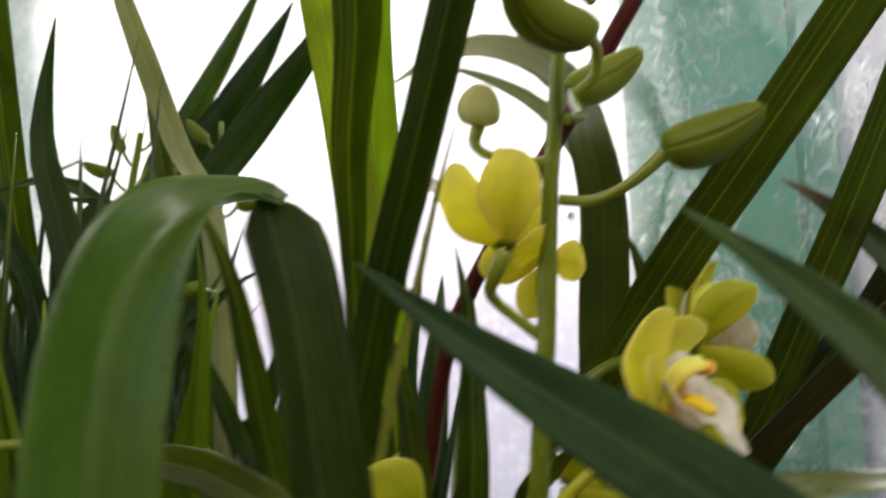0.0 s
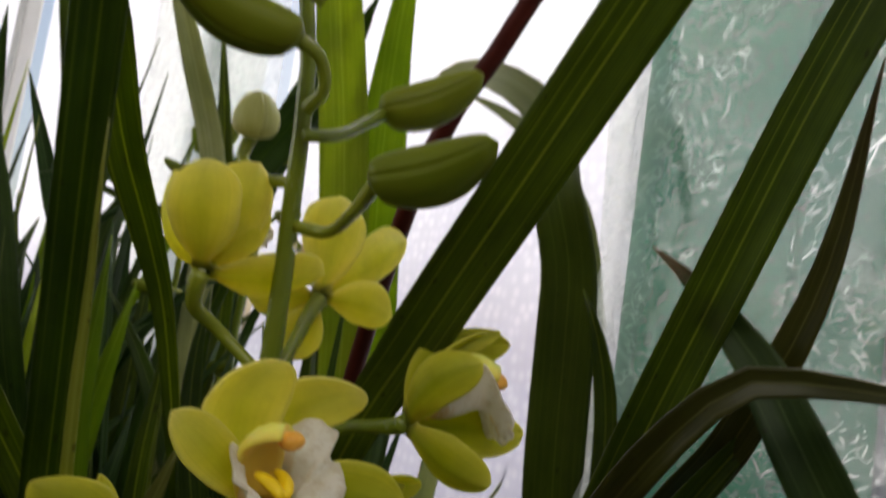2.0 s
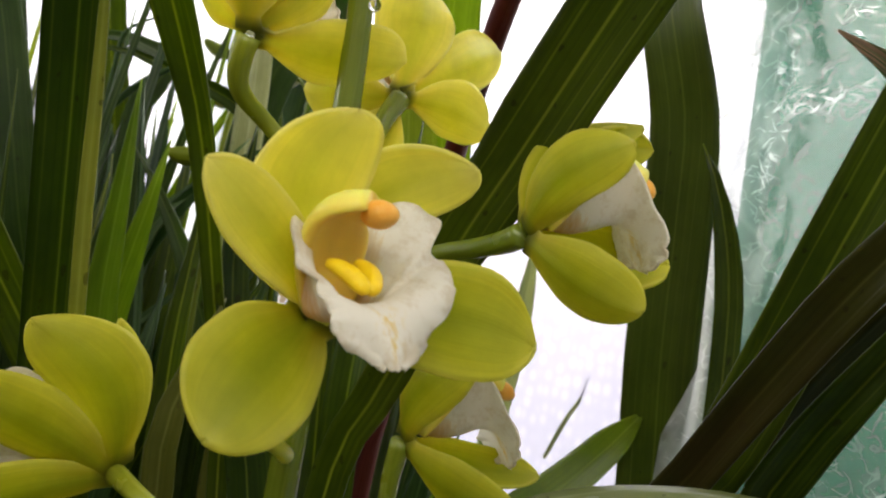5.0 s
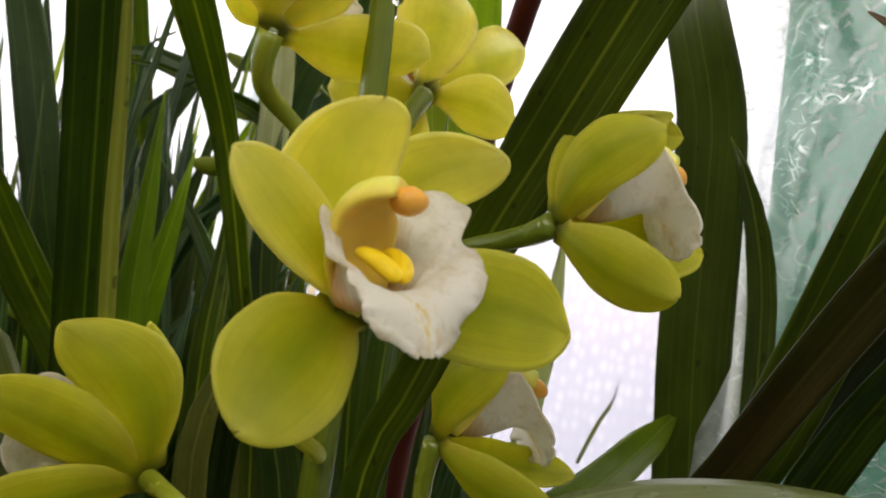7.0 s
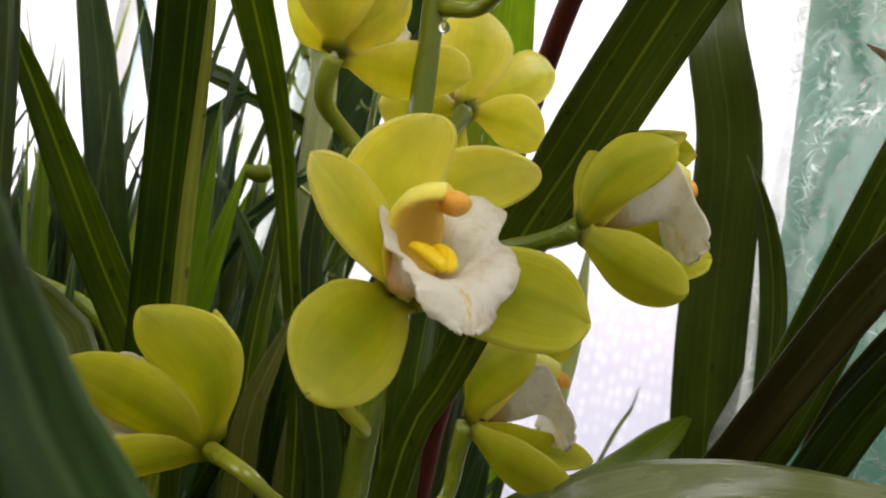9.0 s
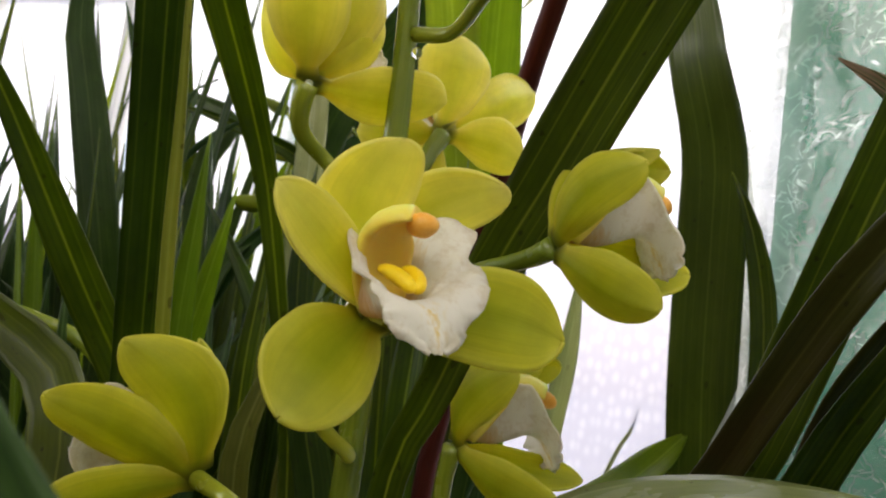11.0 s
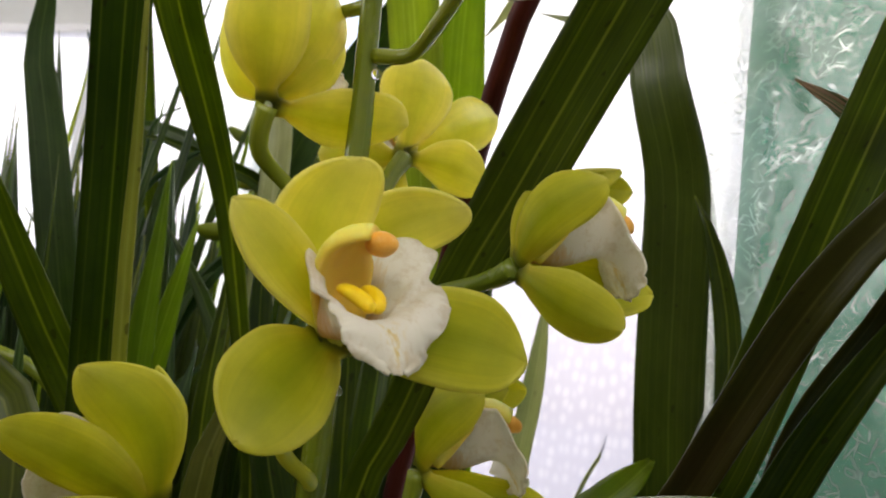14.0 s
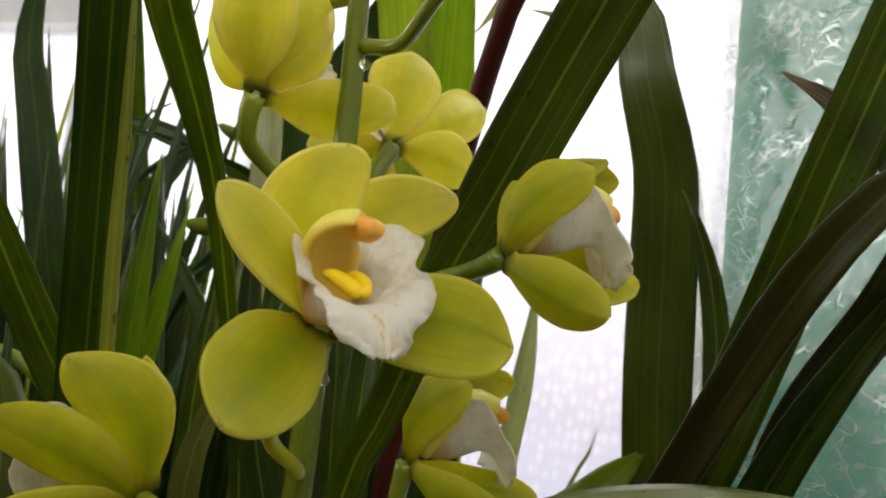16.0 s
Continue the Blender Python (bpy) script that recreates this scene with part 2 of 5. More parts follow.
def lip_material():
    mat, nt, ns, links, bs = nodes("lip_white")
    tc = ns.new("ShaderNodeTexCoord")
    uv = tc.outputs["UV"]
    sep = ns.new("ShaderNodeSeparateXYZ")
    links.new(uv, sep.inputs[0])
    deep = val(ns, links, "ADD", val(ns, links, "MULTIPLY", sep.outputs[1], 2.6), val(ns, links, "MULTIPLY", val(ns, links, "ABSOLUTE", sep.outputs[0]), 1.05))
    streak = tex(ns, links, uv, 1.0, 2, 0.5, (5, 38, 1))
    deep = val(ns, links, "ADD", deep, val(ns, links, "MULTIPLY", val(ns, links, "SUBTRACT", streak, 0.5), 0.55))
    base = ramp(ns, links, deep, [(0.25, (0.66, 0.38, 0.08)), (0.60, (0.74, 0.50, 0.20)), (0.92, (0.85, 0.74, 0.54)), (1.22, (0.93, 0.89, 0.79))])
    # yellow flecks along the middle of the front lobe
    fleck = tex(ns, links, uv, 1.0, 2, 0.6, (7, 9, 1))
    au = val(ns, links, "ABSOLUTE", sep.outputs[0])
    midline = ramp(ns, links, au, [(0.0, (1, 1, 1)), (0.34, (0, 0, 0))])
    along = ramp(ns, links, sep.outputs[1], [(0.55, (0, 0, 0)), (0.7, (1, 1, 1)), (0.95, (1, 1, 1)), (1.0, (0, 0, 0))])
    f = val(ns, links, "MULTIPLY", val(ns, links, "MULTIPLY", ramp(ns, links, fleck, [(0.48, (0, 0, 0)), (0.6, (1, 1, 1))]), midline), along)
    col = mixc(ns, links, val(ns, links, "MULTIPLY", f, 0.75), base, (0.78, 0.58, 0.10))
    # milky white clouds on a glassier ground, finely grained, glassiest along the rim
    cloud, grains = tex(ns, links, tc.outputs["Object"], 190, 4, 0.65), tex(ns, links, tc.outputs["Object"], 900, 3, 0.6)
    mott = val(ns, links, "ADD", val(ns, links, "MULTIPLY", cloud, 0.7), val(ns, links, "MULTIPLY", grains, 0.3))
    rim = val(ns, links, "MAXIMUM", au, sep.outputs[1])
    mott = val(ns, links, "SUBTRACT", mott, ramp(ns, links, rim, [(0.75, (0, 0, 0)), (1.0, (0.10, 0.10, 0.10))]))
    col = mixc(ns, links, ramp(ns, links, mott, [(0.36, (0.55, 0.55, 0.55)), (0.50, (0, 0, 0))]), col, (0.70, 0.60, 0.42))
    links.new(col, bs.inputs["Base Color"])
    bs.inputs["Roughness"].default_value = 0.55
    bs.inputs["Specular IOR Level"].default_value = 0.3
    tr = ns.new("ShaderNodeBsdfTranslucent")
    links.new(col, tr.inputs["Color"])
    mx = ns.new("ShaderNodeMixShader")
    mx.inputs[0].default_value = 0.5
    links.new(bs.outputs[0], mx.inputs[1])
    links.new(tr.outputs[0], mx.inputs[2])
    links.new(mx.outputs[0], ns["Material Output"].inputs[0])
    bumped(ns, links, mott, 0.35, 0.0006, (bs,))
    return mat


LIP = lip_material()


def plain(name, a, b, scale, rough=0.5, bump=0.2, dist=0.001, spec=0.4):
    """A surface of two near tones, mottled and finely rough, by object space."""
    mat, nt, ns, links, bs = nodes(name)
    co = ns.new("ShaderNodeTexCoord").outputs["Object"]
    n1, n2 = tex(ns, links, co, scale, 4, 0.6), tex(ns, links, co, scale * 7, 3, 0.6)
    f = val(ns, links, "ADD", val(ns, links, "MULTIPLY", n1, 0.7), val(ns, links, "MULTIPLY", n2, 0.3))
    links.new(ramp(ns, links, f, [(0.35, a), (0.65, b)]), bs.inputs["Base Color"])
    bs.inputs["Roughness"].default_value, bs.inputs["Specular IOR Level"].default_value = rough, spec
    bumped(ns, links, n2, bump, dist, (bs,))
    return mat


def column_material():
    """Waxy yellow, greener along its back, orange and streaked on its hollow side."""
    mat, nt, ns, links, bs = nodes("column_yellow")
    tc = ns.new("ShaderNodeTexCoord")
    sep = ns.new("ShaderNodeSeparateXYZ")
    links.new(tc.outputs["UV"], sep.inputs[0])
    under = val(ns, links, "ABSOLUTE", val(ns, links, "SUBTRACT", sep.outputs[0], 0.5))
    col = ramp(ns, links, under, [(0.16, (0.78, 0.54, 0.07)), (0.26, (0.82, 0.66, 0.08)), (0.36, (0.80, 0.74, 0.13)), (0.5, (0.74, 0.76, 0.12))])
    grain = tex(ns, links, tc.outputs["Object"], 500, 3, 0.6)
    col = mixc(ns, links, ramp(ns, links, grain, [(0.45, (0, 0, 0)), (0.75, (0.3, 0.3, 0.3))]), col, (0.70, 0.45, 0.08))
    links.new(col, bs.inputs["Base Color"])
    bs.inputs["Roughness"].default_value, bs.inputs["Specular IOR Level"].default_value = 0.4, 0.4
    bs.inputs["Subsurface Weight"].default_value, bs.inputs["Subsurface Radius"].default_value, bs.inputs["Subsurface Scale"].default_value = 0.3, (0.003, 0.002, 0.0006), 1.0
    bumped(ns, links, grain, 0.2, 0.0004, (bs,))
    return mat


COLUMN = column_material()
ANTHER = plain("anther_orange", (0.85, 0.36, 0.03), (0.90, 0.48, 0.08), 250, 0.4)
CALLUS = plain("callus_yellow", (0.88, 0.56, 0.0), (0.92, 0.66, 0.01), 300, 0.5)
FRAME_GREEN = plain("paint_green", (0.042, 0.240, 0.150), (0.066, 0.300, 0.196), 9, 0.45, 0.1)
PLASTER = plain("plaster_white", (0.66, 0.65, 0.62), (0.74, 0.73, 0.70), 3, 0.8, 0.3, 0.002, 0.2)
SOIL = plain("bark_soil", (0.030, 0.020, 0.012), (0.075, 0.050, 0.030), 60, 0.95, 1.0, 0.006, 0.1)
BULB = plain("pseudobulb_green", (0.06, 0.09, 0.02), (0.11, 0.13, 0.03), 40, 0.5)
GROUND_OUT = plain("snowy_ground", (0.55, 0.56, 0.58), (0.70, 0.71, 0.74), 0.8, 0.9, 0.3, 0.02, 0.1)


def film_material(name="bubble_film", milky=0.0):
    """Clear bubble film: hazy patches and soft folds, see-through between them; glints are painted on as white streaks.
    """
    mat, nt, ns, links, bs = nodes(name)
    co = ns.new("ShaderNodeTexCoord").outputs["UV"]
    vor = ns.new("ShaderNodeTexVoronoi")
    vor.inputs["Scale"].default_value, vor.inputs["Randomness"].default_value = 95, 0.35
    links.new(co, vor.inputs["Vector"])
    bub = ramp(ns, links, vor.outputs["Distance"], [(0.0, (1, 1, 1)), (0.34, (0.8, 0.8, 0.8)), (0.46, (0, 0, 0))])
    big, mid = tex(ns, links, co, 9, 3, 0.55), tex(ns, links, co, 34, 3, 0.6)

    def fold(scale, stretch, thin, detail=1):
        n = tex(ns, links, co, scale, detail, 0.5, stretch)
        away = val(ns, links, "ABSOLUTE", val(ns, links, "SUBTRACT", n, 0.5))
        return ramp(ns, links, away, [(0.0, (1, 1, 1)), (thin * 0.4, (0.6, 0.6, 0.6)), (thin, (0, 0, 0))])

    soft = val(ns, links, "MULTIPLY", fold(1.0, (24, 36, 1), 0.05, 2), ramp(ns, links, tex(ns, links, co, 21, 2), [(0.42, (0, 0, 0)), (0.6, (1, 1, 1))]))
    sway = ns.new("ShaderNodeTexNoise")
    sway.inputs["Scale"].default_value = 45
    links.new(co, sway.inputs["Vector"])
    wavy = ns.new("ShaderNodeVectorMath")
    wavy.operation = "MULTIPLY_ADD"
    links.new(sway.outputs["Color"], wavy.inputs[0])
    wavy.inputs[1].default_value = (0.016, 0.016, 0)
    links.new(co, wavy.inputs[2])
    # bright reflections painted as short white streaks, gathered in patches
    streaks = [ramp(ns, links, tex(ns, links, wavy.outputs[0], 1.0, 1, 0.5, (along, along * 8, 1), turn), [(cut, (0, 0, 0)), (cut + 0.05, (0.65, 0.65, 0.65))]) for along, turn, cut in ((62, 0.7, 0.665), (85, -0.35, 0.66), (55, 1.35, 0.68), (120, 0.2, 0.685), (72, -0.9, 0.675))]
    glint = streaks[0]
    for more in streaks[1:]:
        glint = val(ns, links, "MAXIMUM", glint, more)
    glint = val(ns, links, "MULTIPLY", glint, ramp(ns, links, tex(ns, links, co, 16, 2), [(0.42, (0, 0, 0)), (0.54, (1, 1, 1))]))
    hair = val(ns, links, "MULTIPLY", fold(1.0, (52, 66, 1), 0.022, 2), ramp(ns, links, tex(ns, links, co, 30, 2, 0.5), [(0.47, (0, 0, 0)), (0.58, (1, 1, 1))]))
    height = val(ns, links, "ADD", val(ns, links, "MULTIPLY", bub, 0.03), val(ns, links, "ADD", val(ns, links, "MULTIPLY", mid, 1.0), val(ns, links, "MULTIPLY", soft, 0.15)))
    clear = ns.new("ShaderNodeBsdfTransparent")
    clear.inputs["Color"].default_value = (0.96, 0.97, 0.96, 1)
    milk = ns.new("ShaderNodeBsdfTranslucent")
    milk.inputs["Color"].default_value = (0.93, 0.93, 0.93, 1)
    dif = ns.new("ShaderNodeBsdfDiffuse")
    dif.inputs["Color"].default_value = (0.90, 0.90, 0.89, 1)
    gl = ns.new("ShaderNodeBsdfGlossy")
    gl.inputs["Roughness"].default_value = 0.12
    bumped(ns, links, height, 0.6, 0.0016, (gl,))
    white = ns.new("ShaderNodeMixShader")
    white.inputs[0].default_value = 0.5
    links.new(milk.outputs[0], white.inputs[1])
    links.new(dif.outputs[0], white.inputs[2])
    m1 = ns.new("ShaderNodeMixShader")
    haze = val(ns, links, "ADD", val(ns, links, "MULTIPLY", ramp(ns, links, big, [(0.40, (0, 0, 0)), (0.68, (1, 1, 1))]), 0.18), val(ns, links, "MULTIPLY", ramp(ns, links, mid, [(0.42, (0, 0, 0)), (0.68, (1, 1, 1))]), 0.17))
    across = ns.new("ShaderNodeSeparateXYZ")
    links.new(co, across.inputs[0])
    # white haze painted along the mullion's edge to make it look soft
    edge_haze = ramp(ns, links, val(ns, links, "ADD", val(ns, links, "ADD", val(ns, links, "MULTIPLY", across.outputs[0], 4.0), val(ns, links, "MULTIPLY", mid, 0.14)), 0.43), [(0.37, (0, 0, 0)), (0.46, (0.8, 0.8, 0.8)), (0.52, (0.5, 0.5, 0.5)), (0.60, (0, 0, 0))])
    haze = val(ns, links, "ADD", val(ns, links, "ADD", haze, milky), val(ns, links, "MULTIPLY", edge_haze, 0.55))
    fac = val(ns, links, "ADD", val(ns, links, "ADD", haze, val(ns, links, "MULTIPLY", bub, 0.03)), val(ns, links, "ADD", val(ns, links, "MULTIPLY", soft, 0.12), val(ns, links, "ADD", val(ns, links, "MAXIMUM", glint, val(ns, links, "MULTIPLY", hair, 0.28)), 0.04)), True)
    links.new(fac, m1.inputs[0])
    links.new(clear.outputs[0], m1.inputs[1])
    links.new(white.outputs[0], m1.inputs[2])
    m2 = ns.new("ShaderNodeMixShader")
    links.new(val(ns, links, "ADD", val(ns, links, "MULTIPLY", glint, 0.4), 0.05, True), m2.inputs[0])
    links.new(m1.outputs[0], m2.inputs[1])
    links.new(gl.outputs[0], m2.inputs[2])
    links.new(m2.outputs[0], ns["Material Output"].inputs[0])
    return mat


def pane_material(name, tint, clear_part):
    """Pane with bubble film pressed on it: scatters the daylight behind it; round bubbles show as fine relief."""
    mat, nt, ns, links, bs = nodes(name)
    co = ns.new("ShaderNodeTexCoord").outputs["UV"]
    vor = ns.new("ShaderNodeTexVoronoi")
    vor.inputs["Scale"].default_value, vor.inputs["Randomness"].default_value = 105, 0.55
    links.new(co, vor.inputs["Vector"])
    bub = ramp(ns, links, vor.outputs["Distance"], [(0.0, (1, 1, 1)), (0.2, (0.97, 0.97, 0.98)), (0.5, (0.84, 0.85, 0.89)), (0.7, (0.82, 0.83, 0.87))])
    big = tex(ns, links, co, 7, 4, 0.6)
    col = mixc(ns, links, 1.0, ramp(ns, links, big, [(0.3, tuple(0.88 * v for v in tint)), (0.7, tint)]), bub, "MULTIPLY")
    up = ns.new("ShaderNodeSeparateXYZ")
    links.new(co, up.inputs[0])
    # dimmer lilac daylight from low outside, painted into the pane's lower part
    low_dim = val(ns, links, "ADD", up.outputs[1], val(ns, links, "MULTIPLY", tex(ns, links, co, 5, 3), 0.12))
    col = mixc(ns, links, 1.0, col, ramp(ns, links, low_dim, [(0.64, (0.36, 0.36, 0.40)), (0.82, (0.58, 0.57, 0.62)), (1.02, (1, 1, 1))]), "MULTIPLY")
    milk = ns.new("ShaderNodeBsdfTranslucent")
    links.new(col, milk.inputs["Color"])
    gl = ns.new("ShaderNodeBsdfGlossy")
    gl.inputs["Roughness"].default_value = 0.2
    bumped(ns, links, val(ns, links, "ADD", bub, big), 0.6, 0.003, (gl, milk))
    clear = ns.new("ShaderNodeBsdfTransparent")
    clear.inputs["Color"].default_value = (*tint, 1)
    m1 = ns.new("ShaderNodeMixShader")
    m1.inputs[0].default_value = clear_part
    links.new(milk.outputs[0], m1.inputs[1])
    links.new(clear.outputs[0], m1.inputs[2])
    m2 = ns.new("ShaderNodeMixShader")
    m2.inputs[0].default_value = 0.06
    links.new(m1.outputs[0], m2.inputs[1])
    links.new(gl.outputs[0], m2.inputs[2])
    links.new(m2.outputs[0], ns["Material Output"].inputs[0])
    return mat


FILM = film_material()
FILM_OLD = film_material("bubble_film_clouded", 0.22)
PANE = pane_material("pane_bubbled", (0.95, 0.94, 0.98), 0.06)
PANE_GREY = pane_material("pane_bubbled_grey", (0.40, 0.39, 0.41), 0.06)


# ---- building helpers ----
def finish(name, verts, faces, mat, uvs=None, smooth=True):
    me = bpy.data.meshes.new(name)
    me.from_pydata([tuple(v) for v in verts], [], faces)
    if uvs is not None:
        layer = me.uv_layers.new(name="UVMap")
        idx = np.empty(len(me.loops), dtype=np.int32)
        me.loops.foreach_get("vertex_index", idx)
        layer.data.foreach_set("uv", np.asarray(uvs, dtype=np.float32)[idx].ravel())
    if smooth:
        me.polygons.foreach_set("use_smooth", [True] * len(me.polygons))
    me.materials.append(mat)
    me.update()
    return me


def part(name, me, parent, label=""):
    ob = new(name, me)
    ob.parent = parent
    return tagged(ob, label) if label else ob


def sheet(name, grid, mat, thick, uv):
    """A bent sheet with real thickness through an n by m grid of points."""
    n, m = grid.shape[:2]
    du, dv = np.gradient(grid, axis=0), np.gradient(grid, axis=1)
    nor = np.cross(du, dv)
    nor /= np.maximum(np.linalg.norm(nor, axis=2, keepdims=True), 1e-9)
    a = (grid + nor * thick / 2).reshape(-1, 3)
    b = (grid - nor * thick / 2).reshape(-1, 3)
    k = n * m
    faces = []
    for i in range(n - 1):
        for j in range(m - 1):
            p = i * m + j
            faces.append((p, p + m, p + m + 1, p + 1))
            faces.append((k + p, k + p + 1, k + p + m + 1, k + p + m))
    for i in range(n - 1):
        p, q = i * m, i * m + m - 1
        faces.append((p, k + p, k + p + m, p + m))
        faces.append((q, q + m, k + q + m, k + q))
    for j in range(m - 1):
        p, q = j, (n - 1) * m + j
        faces.append((p, p + 1, k + p + 1, k + p))
        faces.append((q, k + q, k + q + 1, q + 1))
    u = uv.reshape(-1, 2)
    return finish(name, np.vstack((a, b)), faces, mat, np.vstack((u, u)))


def spline(pts, n):
    """Smooth curve through the points, at even steps of length."""
    p = np.asarray(pts, float)
    p = np.vstack((2 * p[0] - p[1], p, 2 * p[-1] - p[-2]))
    out = []
    for i in range(1, len(p) - 2):
        a, b, c, d = p[i - 1:i + 3]
        ta, tb, tc = (max(np.linalg.norm(q), 1e-6) ** 0.5 for q in (b - a, c - b, d - c))
        m1 = tb * ((b - a) / ta - (c - a) / (ta + tb) + (c - b) / tb)
        m2 = tb * ((c - b) / tb - (d - b) / (tb + tc) + (d - c) / tc)
        for s in np.linspace(0, 1, 24, endpoint=False):
            h = (2 * s**3 - 3 * s**2 + 1, s**3 - 2 * s**2 + s, -2 * s**3 + 3 * s**2, s**3 - s**2)
            out.append(h[0] * b + h[1] * m1 + h[2] * c + h[3] * m2)
    out.append(p[-2])
    out = np.array(out)
    run = np.concatenate(([0], np.cumsum(np.linalg.norm(np.diff(out, axis=0), axis=1))))
    even = np.linspace(0, run[-1], n)
    return np.stack([np.interp(even, run, out[:, i]) for i in range(3)], axis=1), run[-1]


CAMERA_SIDE = np.array((0.17, 0.26, 0.68))  # a point at the camera's place; leaves are turned to face it


def leaf(plant, pts, width, mat=None, twist=0.0, fold=18.0, base=0.55, tip=0.12, blunt=1.8, name="leaf", step=0.013, m=9, label="", face=None, over=0.0, wide=None):
    """Strap leaf from its foot to its tip. twist: degrees off facing the camera's place, at foot and tip;
    fold: of its two halves; tip: metres over which it narrows."""
    n = max(16, int(spline(pts, 8)[1] / step))
    c, length = spline(pts, n)
    tip = min(tip / length, 0.9)
    to = CAMERA_SIDE if face is None else np.array(face)
    t = np.gradient(c, axis=0)
    t /= np.linalg.norm(t, axis=1, keepdims=True)
    tw = np.radians(np.linspace(*(twist if isinstance(twist, tuple) else (twist, twist)), n))
    s = np.linspace(0, 1, n)
    w = base + (1 - base) * np.clip(s / 0.45, 0, 1) ** 0.8
    w = w * np.where(s > 1 - tip, np.maximum(1 - (np.clip((s - 1 + tip) / tip, 0, 1)) ** blunt, 0.02), 1.0) * width / 2
    if wide:
        w = w * np.interp(s, wide[0], wide[1])
    u = np.linspace(-1, 1, m)
    grid, uv = np.zeros((n, m, 3)), np.zeros((n, m, 2))
    rng = np.random.default_rng(int(abs(pts[-1][0] * 7919 + pts[-1][2] * 104729) * 1000) % 2**31)
    ph = rng.uniform(0, 6.28, 4)
    side = None
    for i in range(n):
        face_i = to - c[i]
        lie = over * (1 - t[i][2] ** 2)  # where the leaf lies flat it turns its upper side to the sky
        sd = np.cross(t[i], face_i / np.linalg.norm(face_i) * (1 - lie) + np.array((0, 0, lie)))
        sd = sd / max(np.linalg.norm(sd), 1e-6)
        side = sd if i == 0 else (sd * 0.5 + side * 0.5 if sd @ side > 0 else side)
        side = side - t[i] * (side @ t[i])
        side /= np.linalg.norm(side)
        nor = np.cross(side, t[i])
        a = tw[i] + 0.05 * math.sin(5 * s[i] + ph[0])
        sw, nw = side * math.cos(a) + nor * math.sin(a), nor * math.cos(a) - side * math.sin(a)
        fa = math.radians(fold) * (1 + 0.25 * math.sin(4 * s[i] + ph[1]))
        for j in range(m):
            edge = abs(u[j])
            lift = w[i] * math.sin(fa) * (edge**1.25 - 0.5)
            grid[i, j] = c[i] + sw * (u[j] * w[i] * math.cos(fa)) + nw * lift
            uv[i, j] = (u[j] * w[i], s[i] * length)
    return part(name, sheet(name, grid, mat or LEAF, 0.0007, uv), plant, label)


def tube_mesh(name, pts, radii, mat, n=20, k=10):
    c, length = spline(pts, n)
    t = np.gradient(c, axis=0)
    t /= np.linalg.norm(t, axis=1, keepdims=True)
    side = np.cross(t[0], (0.3, -0.9, 0.2))
    r = np.interp(np.linspace(0, 1, n), np.linspace(0, 1, len(radii)), radii)
    vs, uvs, faces = [], [], []
    for i in range(n):
        side = side - t[i] * (side @ t[i])
        side /= np.linalg.norm(side)
        nor = np.cross(t[i], side)
        for j in range(k):
            a = 2 * math.pi * j / k
            vs.append(c[i] + r[i] * (side * math.cos(a) + nor * math.sin(a)))
            uvs.append((r[i] * (a - math.pi), i / (n - 1) * length))
    for i in range(n - 1):
        for j in range(k):
            faces.append((i * k + j, i * k + (j + 1) % k, (i + 1) * k + (j + 1) % k, (i + 1) * k + j))
    faces += [tuple(range(k - 1, -1, -1)), tuple((n - 1) * k + j for j in range(k))]
    return finish(name, vs, faces, mat, uvs)


